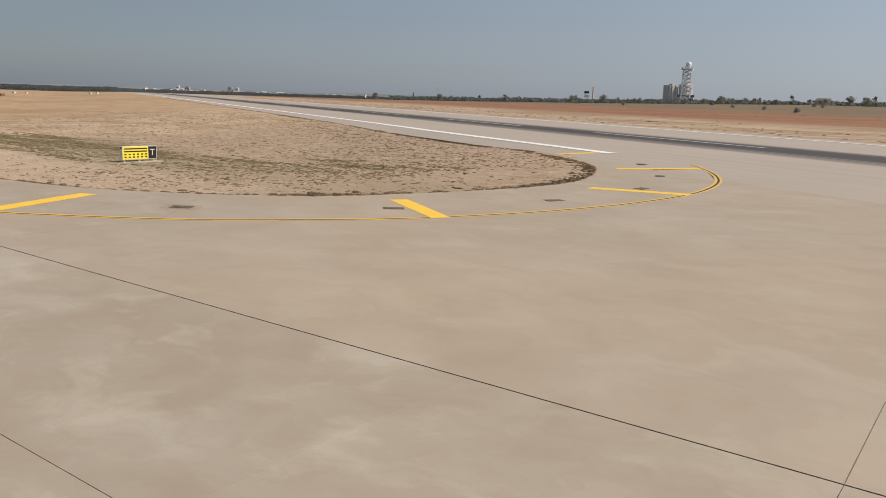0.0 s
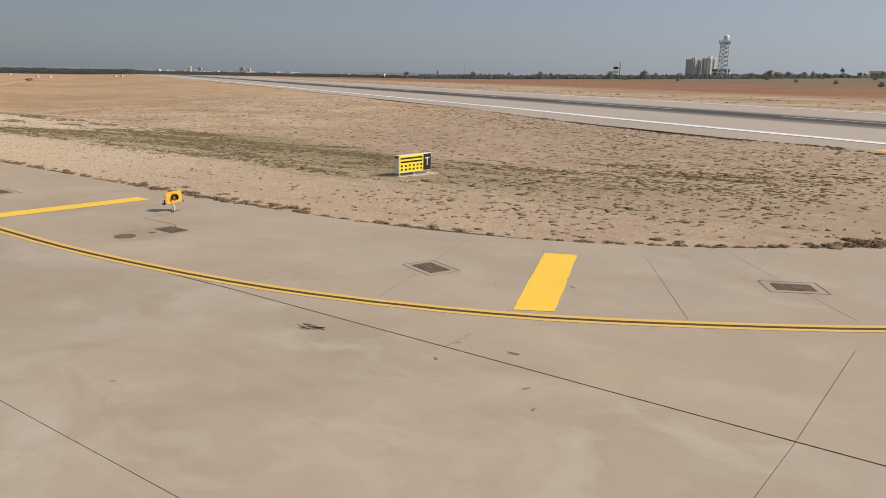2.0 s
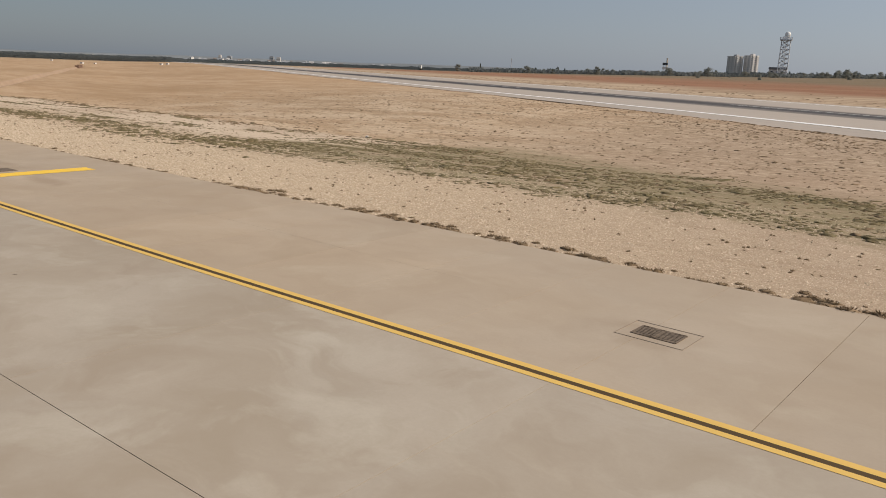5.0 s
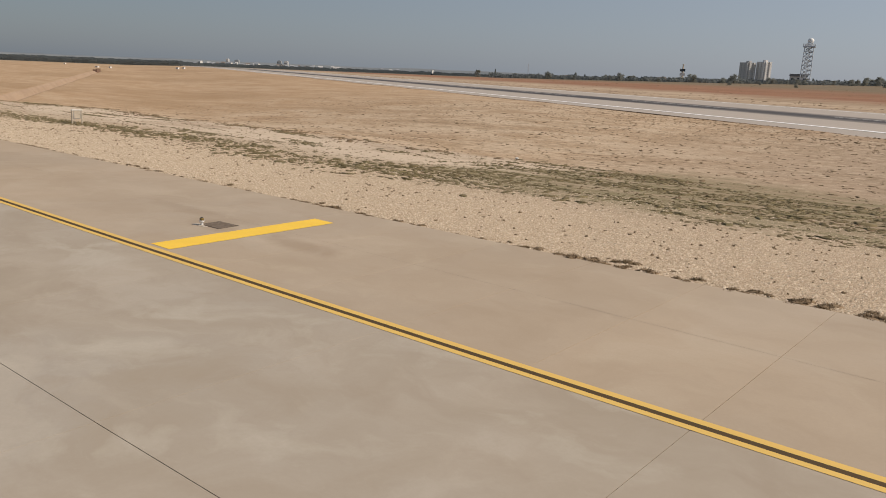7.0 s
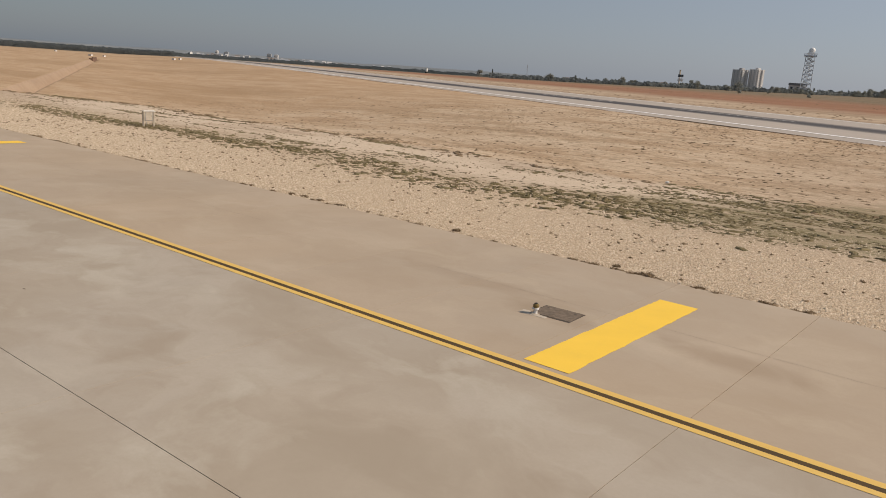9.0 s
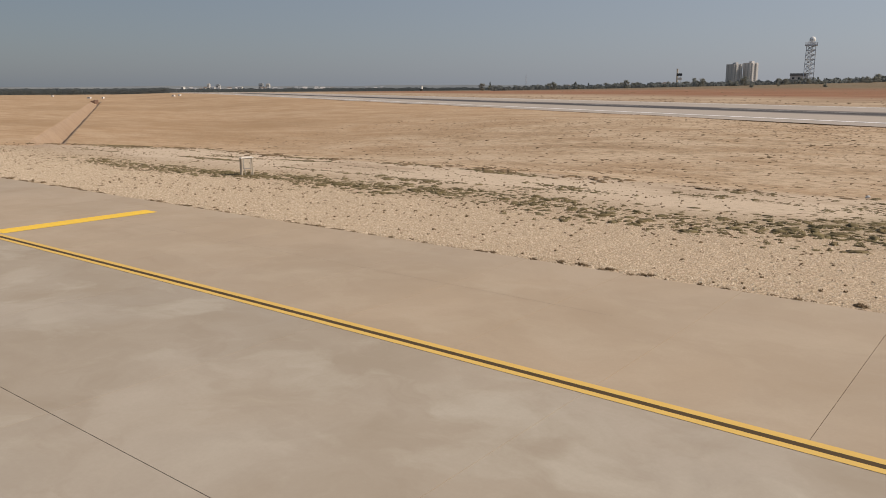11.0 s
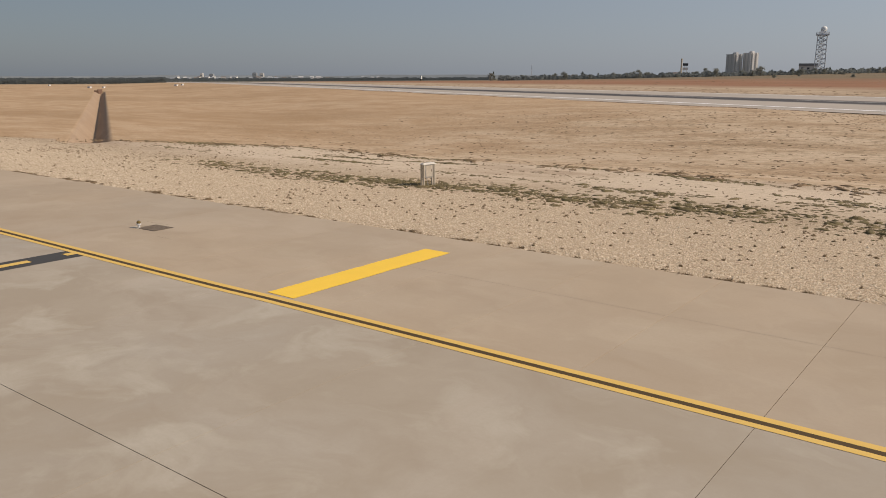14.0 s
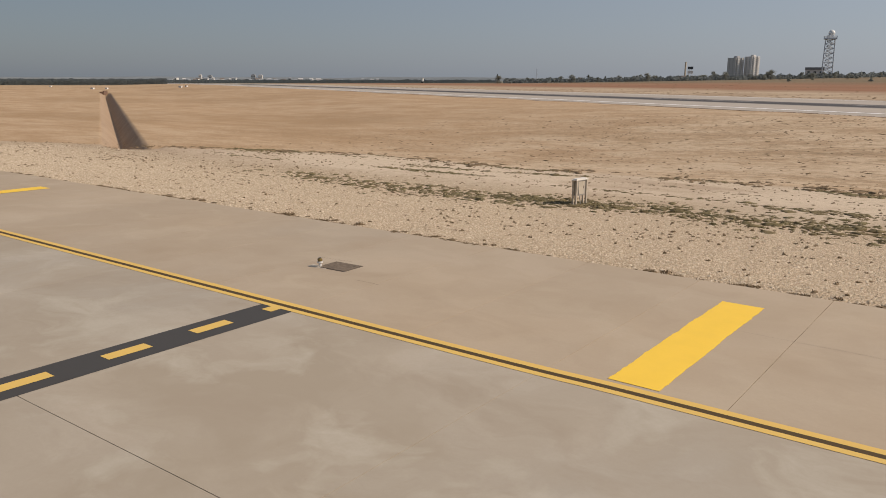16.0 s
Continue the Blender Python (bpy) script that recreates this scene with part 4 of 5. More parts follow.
def taxi_sign(place, turn):
    """Its face looks along local -y; x runs along the sign."""
    ob = thing("taxiway_sign", place, turn, "yellow and black taxiway sign in a white frame on a pad", "sign")
    w, h, z0, dp = 2.58, 0.9, 0.15, 0.28
    part("housing", bm_box((0, 0, z0 + h / 2), (w, dp, h), bevel=0.02), M_SIGN_WHITE, ob)
    part("end_cap", bm_box((-w / 2 - 0.004, 0, z0 + h - 0.09), (0.012, dp * 0.8, 0.13)), M_IRON, ob, "dark vent at the end")
    xs = w / 2 - 0.66
    yellow = part("yellow_panel", bm_box(((-w / 2 + 0.035 + xs) / 2, -dp / 2 - 0.004, z0 + h / 2), (xs + w / 2 - 0.035, 0.012, h - 0.07)), M_SIGN_YELLOW, ob)
    black = part("black_panel", bm_box(((xs + w / 2 - 0.035) / 2 + 0.008, -dp / 2 - 0.004, z0 + h / 2), (w / 2 - 0.035 - xs - 0.02, 0.012, h - 0.07)), M_SIGN_BLACK, ob)
    for k in range(2):
        part("solid_bar", bm_box(((-w / 2 + xs) / 2 + 0.02, -dp / 2 - 0.013, z0 + h - 0.165 - 0.18 * k), (xs + w / 2 - 0.2, 0.008, 0.085)), M_SIGN_BLACK, yellow)
    x0, span = -w / 2 + 0.13, (xs + w / 2 - 0.2) / 5.6
    for row in range(2):
        for k in range(6):
            part("dash", bm_box((x0 + span * (k + 0.3), -dp / 2 - 0.013, z0 + 0.36 - 0.19 * row), (span * 0.48, 0.008, 0.095)), M_SIGN_BLACK, yellow)
    me = letter_mesh("T", 0.6, 0.004)
    me.materials.clear()
    me.materials.append(M_SIGN_WHITE)
    t = part("letter", me, None, black, "white letter T")
    t.matrix_local = pose((xs + w / 2 - 0.03) / 2, -dp / 2 - 0.014, z0 + h / 2, 90, 0, 0)
    for sx in (-1.0, 0.0, 1.0):
        leg = bm_rod((sx * (w / 2 - 0.18), -0.03, -0.02), (sx * (w / 2 - 0.18), -0.03, z0 + 0.02), 0.035, 10)
        box(leg, (sx * (w / 2 - 0.18), -0.03, 0.012), (0.16, 0.16, 0.024))
        part("leg", leg, M_WHITEWASH, ob)
    part("pad", bm_box((0.1, -0.1, -0.045), (w + 0.3, 0.75, 0.09), bevel=0.012), M_CAST, ob, "pale concrete pad")


taxi_sign((-52.74, 31.58, hz(-52.74, 31.58) - 0.02), 90)


def pedestal(place):
    """A cable box hung between four legs under a low rounded cap."""
    ob = thing("cable_pedestal", place, -8, "weathered pale cable box on four legs among weeds", "cabinet")
    for sx in (-1, 1):
        for sy in (-1, 1):
            part("leg", bm_box((sx * 0.085, sy * 0.36, 0.5), (0.07, 0.08, 1.1), (sy * 0.6, sx * 1.0, 0), bevel=0.012), M_CAST, ob)
    shell = part("box", bm_box((0, 0.0, 0.7), (0.17, 0.58, 0.66), bevel=0.012), M_BOX_GREY, ob, "grey painted box between the legs")
    part("door", bm_box((0.085, 0, 0.7), (0.02, 0.42, 0.54), bevel=0.006), M_CAST, shell)
    part("handle", bm_box((0.1, 0.14, 0.72), (0.02, 0.03, 0.12), bevel=0.006), M_IRON, shell)
    part("side_panel", bm_box((0, -0.29, 0.7), (0.11, 0.02, 0.48), bevel=0.006), M_CAST, shell)
    cap = bm_box((0, 0, 1.045), (0.27, 0.88, 0.05), bevel=0.016)
    box(cap, (0, 0, 1.085), (0.2, 0.74, 0.04), bevel=0.014)
    part("cap", cap, M_SIGN_WHITE, ob, "flat pale cap")
    part("conduit", bm_rod((0.24, -0.2, -0.05), (0.1, -0.3, 0.75), 0.016, 8), M_STEEL, ob, "thin leaning conduit")


pedestal((-129.55, 29.35, hz(-129.55, 29.35) - 0.03))


def headwall(place, turn):
    """The end of the drainage ditch."""
    ob = thing("ditch_headwall", place, turn, "small rust-brown headwall at the end of the ditch", "headwall")
    part("wall", bm_box((0, 0, 0.3), (3.4, 0.5, 2.0), bevel=0.05), M_RUST, ob)
    part("coping", bm_box((0, -0.03, 1.36), (3.7, 0.7, 0.14), bevel=0.03), M_RUST, ob)
    for sx in (-1, 1):
        part("wing_wall", bm_box((sx * 1.85, -0.9, 0.2), (0.3, 1.8, 1.5), (0, 0, sx * 18), bevel=0.04), M_RUST, ob)


headwall((*xy(469, -83.4), hz(*xy(469, -83.4)) - 0.3), -62)


def marker_box(place, w, d, h, kind, label):
    ob = thing(kind, place, 20, label, "hut")
    part("wall", bm_box((0, 0, h / 2), (w, d, h), bevel=0.03), M_WHITEWASH, ob)
    part("roof", bm_box((0, 0, h + 0.06), (w + 0.3, d + 0.3, 0.14), bevel=0.03), M_WHITEWASH, ob)
    part("door", bm_box((0.2 * w, -d / 2 - 0.01, h * 0.42), (0.28 * w, 0.04, h * 0.8)), M_PLASTER_GREY, ob)


for x, y, w in ((-558, 303, 2.4), (-563, 311, 1.7), (-615, 275, 3.0), (-606, 280, 1.6), (-755, 317, 2.0)):
    marker_box((x, y, hz(x, y) - 0.1), w * 0.75, 1.6, 1.0, "equipment_hut", "small white equipment hut on the ochre plain")

# ---- weeds and stones ----


def lump(name, verts, faces, material, label, category):
    me = bpy.data.meshes.new(name)
    verts = np.concatenate(verts)
    faces = np.concatenate(faces)
    me.vertices.add(len(verts))
    me.vertices.foreach_set("co", verts.astype(np.float32).ravel())
    me.loops.add(faces.size)
    me.loops.foreach_set("vertex_index", faces.astype(np.int32).ravel())
    me.polygons.add(len(faces))
    me.polygons.foreach_set("loop_start", np.arange(0, faces.size, faces.shape[1], dtype=np.int32))
    me.materials.append(material)
    me.update(calc_edges=True)
    me.validate()
    return tagged(new(name, me), label, category, "", "stuff")


rng = np.random.default_rng(7)


def tufts(spots, blades=10, flat=1.0, along=None, m=7):
    """Verts and triangles of low rounded tufts (rows of x, y, radius, height): an uneven mound with short blades on it."""
    spots = np.asarray(spots, float)
    count = len(spots)
    base_z = (soil_z(spots[:, 0], spots[:, 1]) - 0.006)[:, None]
    rad, tall = spots[:, 2:3], spots[:, 3:4]
    turn = rng.uniform(0, 6.28, (count, 1)) if along is None else rng.normal(along, 0.25, (count, 1))
    long = rng.uniform(1.0, 1.7, (count, 1)) * flat
    rings = []
    for q, h in ((1.1, -0.15), (0.8, 0.32), (0.4, 0.58)):
        ang = np.arange(m)[None] * 2 * math.pi / m + rng.uniform(-0.35, 0.35, (count, m))
        r = rad * q * rng.uniform(0.5, 1.4, (count, m))
        u, v = long * r * np.cos(ang), r * np.sin(ang)
        x = spots[:, 0:1] + u * np.cos(turn) - v * np.sin(turn)
        y = spots[:, 1:2] + u * np.sin(turn) + v * np.cos(turn)
        rings.append(np.stack([x, y, base_z + tall * (h + rng.uniform(-0.2, 0.25, (count, m)) * (h > 0))], -1))
    top = np.stack([spots[:, 0:1], spots[:, 1:2], base_z + 0.66 * tall], -1)
    dome = np.concatenate(rings + [top], 1)
    n_d = 3 * m + 1
    tri = []
    for k in range(m):
        j = (k + 1) % m
        for lo in (0, m):
            tri += [(lo + k, lo + j, lo + m + j), (lo + k, lo + m + j, lo + m + k)]
        tri.append((2 * m + k, 2 * m + j, 3 * m))
    faces = (np.array(tri)[None] + n_d * np.arange(count)[:, None, None]).reshape(-1, 3)
    a = rng.uniform(0, 2 * math.pi, (count, blades))
    r = np.sqrt(rng.uniform(0, 1, (count, blades))) * rad
    bx, by = spots[:, 0:1] + r * np.cos(a), spots[:, 1:2] + r * np.sin(a)
    bz = base_z + tall * np.clip(0.55 - 0.5 * (r / rad) ** 2, 0, 1)
    b = rng.uniform(0, 2 * math.pi, (count, blades))
    wid = np.minimum(rad * rng.uniform(0.07, 0.2, (count, blades)), 0.014) + 0.005
    high = tall * rng.uniform(0.2, 0.85, (count, blades)) * (1.1 - 0.6 * (r / rad) ** 2)
    lean = rad * rng.uniform(0.2, 0.55, (count, blades))
    p1 = np.stack([bx - wid * np.cos(b), by - wid * np.sin(b), bz - 0.15 * tall], -1)
    p2 = np.stack([bx + wid * np.cos(b), by + wid * np.sin(b), bz - 0.15 * tall], -1)
    p3 = np.stack([bx + lean * np.cos(a), by + lean * np.sin(a), bz + high], -1)
    blade = np.stack([p1, p2, p3], 2).reshape(-1, 3)
    return [dome.reshape(-1, 3), blade], [faces, n_d * count + np.arange(len(blade)).reshape(-1, 3)]


def scatter(count, x0, x1, y0, y1, keep):
    x, y = rng.uniform(x0, x1, count), rng.uniform(y0, y1, count)
    out = []
    for a, b in zip(x, y):
        k = keep(a, b)
        if k > 0 and rng.random() < k:
            out.append((a, b))
    return out


def soil_side(x, y, gap=0.15):
    """Whether a place lies on the soil between taxiway and runway."""
    s, n = sn(x, y)
    if n > -6.4:
        return False
    if x > -33:
        return y > 24 and not inside(x, y, ENTRY)
    return y > curve_y(SOIL_EDGE, x) + gap and not inside(x, y, ENTRY)


def clump(x, y, f, seed):
    return noise.noise((x * f, y * f, seed)) * 0.5 + 0.5


# along the pavement edge
spots = []
full = [p for p in SOIL_EDGE if p[0] > -190] + [xy(s, -6.1) for s in np.arange(0, 330, 1.0)]
for k in range(len(full) - 1):
    (ax, ay), (bx, by) = full[k], full[k + 1]
    length = math.hypot(bx - ax, by - ay)
    dx, dy = (bx - ax) / length, (by - ay) / length
    busy = clump(ax, ay, 0.22, 1.0)
    tip = ax > -34 and ay > 24
    rate = (1.0 + 9.0 * max(0.0, busy - 0.4)) * (2.2 if tip else 1.0) * (3.6 if -80 < ax < -30 else 1.9)
    for _ in range(int(rate * length + rng.random())):
        t, side = rng.random(), -0.06 + abs(rng.normal(0, 0.5 if tip else 0.4 if -80 < ax < -30 else 0.2))
        x, y = ax + (bx - ax) * t - dy * side, ay + (by - ay) * t + dx * side
        r = rng.uniform(0.05, 0.13) * (0.75 + 0.9 * busy) * (1.25 if ax > -80 and not tip else 1.5 if tip else 0.95)
        spots.append((x, y, r, r * rng.uniform(0.35, 0.62)))
lump("edge_weeds", *tufts(spots, 64, 1.0, 0.1), M_WEED, "dry brown weeds growing along the concrete edge", "weeds")

def blob(x, y, a, b, ra, rb):
    """A soft round patch about a, b."""
    return math.exp(-((x - a) / ra) ** 2 - ((y - b) / rb) ** 2)


# small upright tufts over the gravel
spots = []
for x, y in scatter(21000, -185, -30, 18.4, 45, lambda x, y: (0.12 + 1.1 * max(0.0, clump(x, y, 0.2, 61.0) - 0.42)) * float(np.interp(x, [-150, -110, -85, -60], [1.3, 1.2, 0.8, 0.6])) * (0.6 + 0.9 * math.exp(-((y - 26.5) / 4.0) ** 2)) if soil_side(x, y, 0.3) else 0):
    r = rng.uniform(0.022, 0.062)
    spots.append((x, y, r, r * rng.uniform(0.8, 1.5)))
for x, y in scatter(7000, -185, -28, 18, 46, lambda x, y: (0.05 + 1.2 * max(0.0, clump(x, y, 0.16, 4.0) - 0.5)) * 0.5 if soil_side(x, y) else 0):
    r = rng.uniform(0.035, 0.085)
    spots.append((x, y, r, r * rng.uniform(0.4, 0.9)))
lump("gravel_weeds", *tufts(spots, 12), M_WEED, "sparse dry brown tufts on gravel and soil", "weeds")

ROW_X = [-150, -140, -135, -130, -127, -122, -118, -112, -108, -104.7, -99, -95.5, -90]
ROW_Y = [28.6, 28.3, 28.2, 29.2, 30.6, 29.8, 30.2, 31.6, 30.0, 28.4, 29.4, 30.2, 30.5]
MAT_X = [-101, -97, -90, -85, -75, -60, -52, -44, -38]
MAT_TOP = [33, 46.5, 46.0, 43.5, 40.5, 40, 38.5, 44, 46]


def olive_rate(x, y):
    """How thick the low olive growth stands."""
    if not soil_side(x, y):
        return 0
    streak = noise.noise((x * 0.1, y * 0.6, 12.0))
    row = math.exp(-((y - float(np.interp(x, ROW_X, ROW_Y))) / (1.55 + 0.8 * float(smooth(-128, -112, x)))) ** 2) * float(np.interp(x, [-152, -142, -134, -122, -114, -92, -86], [0.0, 0.5, 1.0, 1.0, 0.6, 0.6, 0.0])) * (0.5 + 1.9 * max(0.0, clump(x, y, 0.8, 71.0) - 0.36))
    top = float(np.interp(x, MAT_X, MAT_TOP))
    mat = float(smooth(27.6, 29.6, y) * smooth(top + 1.0, top - 1.5, y)) * float(np.interp(x, [-101, -95, -60, -52, -48, -40], [0.0, 0.95, 0.9, 0.6, 0.3, 0.15]))
    mat *= (1.0 if streak > -0.08 else 0.12) * (0.42 + 1.5 * max(0.0, clump(x, y, 0.5, 8.0) - 0.35))
    # dark flat streaks on the pale soil before the brow
    streaks = 2.2 * max(0.0, noise.noise((x * 0.12, y * 0.55, 33.0)) - 0.12) * float(smooth(33, 36, y) * smooth(46, 44, y)) * float(np.interp(x, [-150, -135, -118, -100], [0.6, 1.4, 1.5, 1.3]))
    bare = max(blob(x, y, -103.5, 37.5, 5.5, 3.6), blob(x, y, -123.5, 38.8, 3.8, 3.2))
    patch_sum = 0.9 * blob(x, y, -130.6, 29.3, 2.6, 0.8) + 0.9 * blob(x, y, -164.5, 41.0, 3.5, 1.3) + (0.4 * blob(x, y, -42.5, 39.5, 3.4, 4.0) + 0.5 * blob(x, y, -38.0, 40.0, 3.2, 3.6)) * (1.0 if streak > 0 else 0.2)
    return min(1.0, row + mat + streaks * (1 - bare) + patch_sum)


spots = []
for x, y in scatter(95000, -170, -34, 25, 50, olive_rate):
    r = rng.uniform(0.04, 0.115) * (2.0 if rng.random() < (0.12 if x > -92 else 0.14) else 1.0)
    spots.append((x, y, r, r * (rng.uniform(0.25, 0.5) if y > 33 or x > -92 else rng.uniform(0.35, 0.8))))
for _ in range(110):
    x, y = rng.normal(-130.6, 1.3), rng.normal(29.3, 0.35)
    spots.append((x, y, rng.uniform(0.06, 0.16), rng.uniform(0.04, 0.1)))
lump("olive_weeds", *tufts(spots, 9, 1.3, None, 6), M_OLIVE, "band of low olive and grey-brown weeds on the soil", "weeds")


def field_rate(x, y):
    """How thick the low brown clumps stand on the open soil and on its tip by the entry."""
    if not soil_side(x, y):
        return 0
    away = (x + 75) * 0.386 + (y - 77) * 0.922
    s, n = sn(x, y)
    wide = 0.34 * float(np.interp(x, [-190, -140, -110, -80, -60, -48], [0.06, 0.3, 0.5, 0.55, 0.55, 1.0])) * (0.35 + 1.6 * max(0.0, clump(x, y, 0.09, 21.0) - 0.35)) * float(smooth(21, 26, y)) * float(smooth(40, 46, y + 12 * float(smooth(-95, -80, x))))
    dense = 1.0 * blob(x, y, -37.0, 40.5, 5.5, 9.0) + 0.8 * blob(x, y, -41.5, 26.0, 5.5, 5.0) + 0.3 * blob(x, y, -50.0, 52.0, 9.0, 9.0)
    rocky = 0.8 * math.exp(-((n + 12) / 4.5) ** 2) * float(np.interp(s, [5, 15, 45, 80], [0.0, 1.0, 0.8, 0.15]))
    bare = max(blob(x, y, -30.6, 43.0, 3.0, 7.5), blob(x, y, -32.5, 33.0, 2.5, 5.0) * 0.7)
    tip = 1.0 * float(smooth(0.9, 0.2, min(math.hypot(x - p[0], y - p[1]) for p in TIP_EDGE) / 2.0)) if x > -36 and y > 34 else 0.0
    return min(1.0, (wide + (dense + rocky) * (0.3 + 1.5 * max(0.0, clump(x, y, 0.45, 46.0) - 0.36))) * (1 - bare) + tip)


TIP_EDGE = [p for p in SOIL_EDGE if p[0] > -37 and p[1] > 34]
spots = []
for x, y in scatter(120000, -190, -25, 20, 105, field_rate):
    r = rng.uniform(0.045, 0.125) * (1.6 if rng.random() < 0.12 else 1.0)
    spots.append((x, y, r, r * rng.uniform(0.3, 0.6)))
lump("low_clumps", *tufts(spots, 7, 1.3, None, 5), M_WEED, "many low brown clumps of dry weed on the open soil", "weeds")

# a line of weeds along the brow of the terrace
spots = []
for _ in range(380):
    x = rng.uniform(-172, -96)
    if clump(x, 0.0, 0.25, 15.0) < 0.5:
        continue
    r = rng.uniform(0.1, 0.26)
    spots.append((x, float(brow(x)) + rng.normal(-0.6, 0.9), r, r * rng.uniform(0.3, 0.6)))
lump("brow_weeds", *tufts(spots, 12, 1.5), M_WEED, "broken line of low weeds along the terrace edge", "weeds")

spots = []
for _ in range(1300):
    s, n = rng.uniform(-120, 420), rng.choice([rng.uniform(53, 75), rng.uniform(53, 240)])
    x, y = xy(s, n)
    r = rng.uniform(0.12, 0.4)
    spots.append((x, y, r, r * rng.uniform(0.25, 0.5)))
lump("far_weeds", *tufts(spots, 8), M_WEED, "dry scrub on the russet field past the runway", "weeds")


def stones(count, lo, hi):
    """Loose four-sided chips on the gravel strip, thinning out away from the concrete."""
    edge = np.array([p for p in SOIL_EDGE if p[1] < 30])
    x = rng.uniform(-178, -34, count)
    out = rng.uniform(0.02, 15.0, count)
    y = np.interp(x, edge[:, 0], edge[:, 1]) + out
    thick = np.interp(x, [-178, -70, -58, -34], [1.0, 1.0, 0.7, 0.4]) * np.interp(out, [0, 6, 10, 15], [1.0, 0.85, 0.4, 0.08])
    keep = rng.uniform(0, 1, count) < thick
    x, y = x[keep], y[keep]
    k = len(x)
    size = rng.uniform(lo, hi, (k, 1)) * rng.choice([0.7, 0.7, 1.0, 1.0, 1.0, 1.3, 1.3, 2.0], (k, 1)) * np.interp(x, [-72, -58], [1.0, 0.72])[:, None]
    a = rng.uniform(0, 6.28, (k, 1)) + np.arange(4)[None] * 1.571 + rng.uniform(-0.3, 0.3, (k, 4))
    r = size * rng.uniform(0.6, 1.3, (k, 4))
    rim = np.stack([x[:, None] + r * np.cos(a), y[:, None] + r * np.sin(a), 0 * r - 0.2 * size], -1)
    top = np.stack([x[:, None] + 0.4 * r[:, :1] * np.cos(a[:, :1]), y[:, None] + 0.4 * r[:, :1] * np.sin(a[:, :1]), 0.75 * size * rng.uniform(0.5, 1.2, (k, 1))], -1)
    v = np.concatenate([rim, top], 1)
    v[..., 2] += (soil_z(x, y) + 0.004)[:, None]
    f = np.array([(0, 1, 4), (1, 2, 4), (2, 3, 4), (3, 0, 4)])
    return [v.reshape(-1, 3)], [(f[None] + 5 * np.arange(k)[:, None, None]).reshape(-1, 3)]


def stone_material():
    m = Mat("pale_stone", 0.9)
    i = m.island()
    c = m.mix(i, (0.4, 0.305, 0.205), (0.76, 0.64, 0.49))
    return m.colour(m.mix(m.span(m.noise(m.place(), 8.0, 3), 0.4, 0.7, 0.0, 0.4), c, (0.4, 0.31, 0.21)))


M_STONE = stone_material()
lump("gravel_stones", *stones(430000, 0.013, 0.031), M_STONE, "loose pale gravel beside the taxiway", "gravel")

stone = bmesh.new()
bmesh.ops.create_icosphere(stone, subdivisions=2, radius=0.13)
for v in stone.verts:
    v.co *= 1 + 0.35 * noise.noise(v.co * 7)
    v.co.z *= 0.7
for p in ((-98.5, 45.7),):
    ob = new("white_stone", mesh_of(stone.copy(), "white_stone", M_WHITEWASH))
    ob.matrix_world = pose(*p, hz(*p) + 0.03, 0, 0, p[0] * 9)
    tagged(ob, "small whitewashed stone lying on the soil", "stone", "")
stone.free()

# ---- trees ----


def crown(lobes, leaves, size, seed):
    """Many small leaf sprays in a few uneven lobes."""
    g = np.random.default_rng(seed)
    vs = []
    for _ in range(leaves):
        c, r = lobes[g.integers(len(lobes))]
        d = g.normal(size=3)
        d /= np.linalg.norm(d)
        p = np.array(c) + d * np.array(r) * g.uniform(0.25, 1.03)
        u = g.normal(size=3)
        u -= d * (u @ d) * 0.2
        u /= np.linalg.norm(u)
        w = np.cross(u, d + g.normal(size=3) * 0.4)
        w /= np.linalg.norm(w) + 1e-6
        k = size * g.uniform(0.6, 1.4)
        vs += [p - u * k * 0.6 - w * k * 0.4, p + u * k * 0.5 - w * k * 0.35, p + u * k * 0.6 + w * k * 0.45, p - u * k * 0.4 + w * k * 0.5]
    return np.array(vs)


def leaf_mesh(name, vs, material):
    me = bpy.data.meshes.new(name)
    me.from_pydata(vs.tolist(), [], np.arange(len(vs)).reshape(-1, 4).tolist())
    me.materials.append(material)
    return me


def tree(kind, tall, wide, seed, material, label, low=0.25):
    g = random.Random(seed)
    ob = thing(kind, (0, 0, 0), 0, label, "tree", "trees along the airfield boundary")
    trunk = rod(bmesh.new(), (0, 0, -0.3), (0.1, 0.05, tall * 0.45), 0.035 * tall * 0.6, 8, 0.02 * tall * 0.6)
    lobes = []
    for k in range(6):
        a = g.uniform(0, 6.28)
        d = wide * g.uniform(0.1, 0.32)
        z = tall * g.uniform(low + 0.15, 0.8)
        r = wide * g.uniform(0.2, 0.34)
        lobes.append(((d * math.cos(a), d * math.sin(a), z), (r, r, r * 0.8)))
        rod(trunk, (0.05, 0, tall * 0.3), (d * math.cos(a) * 0.8, d * math.sin(a) * 0.8, z), 0.012 * tall * 0.6, 6, 0.006 * tall * 0.6)
    lobes.append(((0, 0, tall * 0.82), (wide * 0.2, wide * 0.2, tall * 0.16)))
    for k in range(3):
        a = g.uniform(0, 6.28)
        lobes.append(((wide * 0.25 * math.cos(a), wide * 0.25 * math.sin(a), tall * 0.2), (wide * 0.3, wide * 0.3, tall * 0.22)))
    part("trunk", trunk, M_BARK, ob)
    part("crown", leaf_mesh("crown", crown(lobes, 900, 0.04 * wide + 0.1, seed), material), None, ob)
    return ob


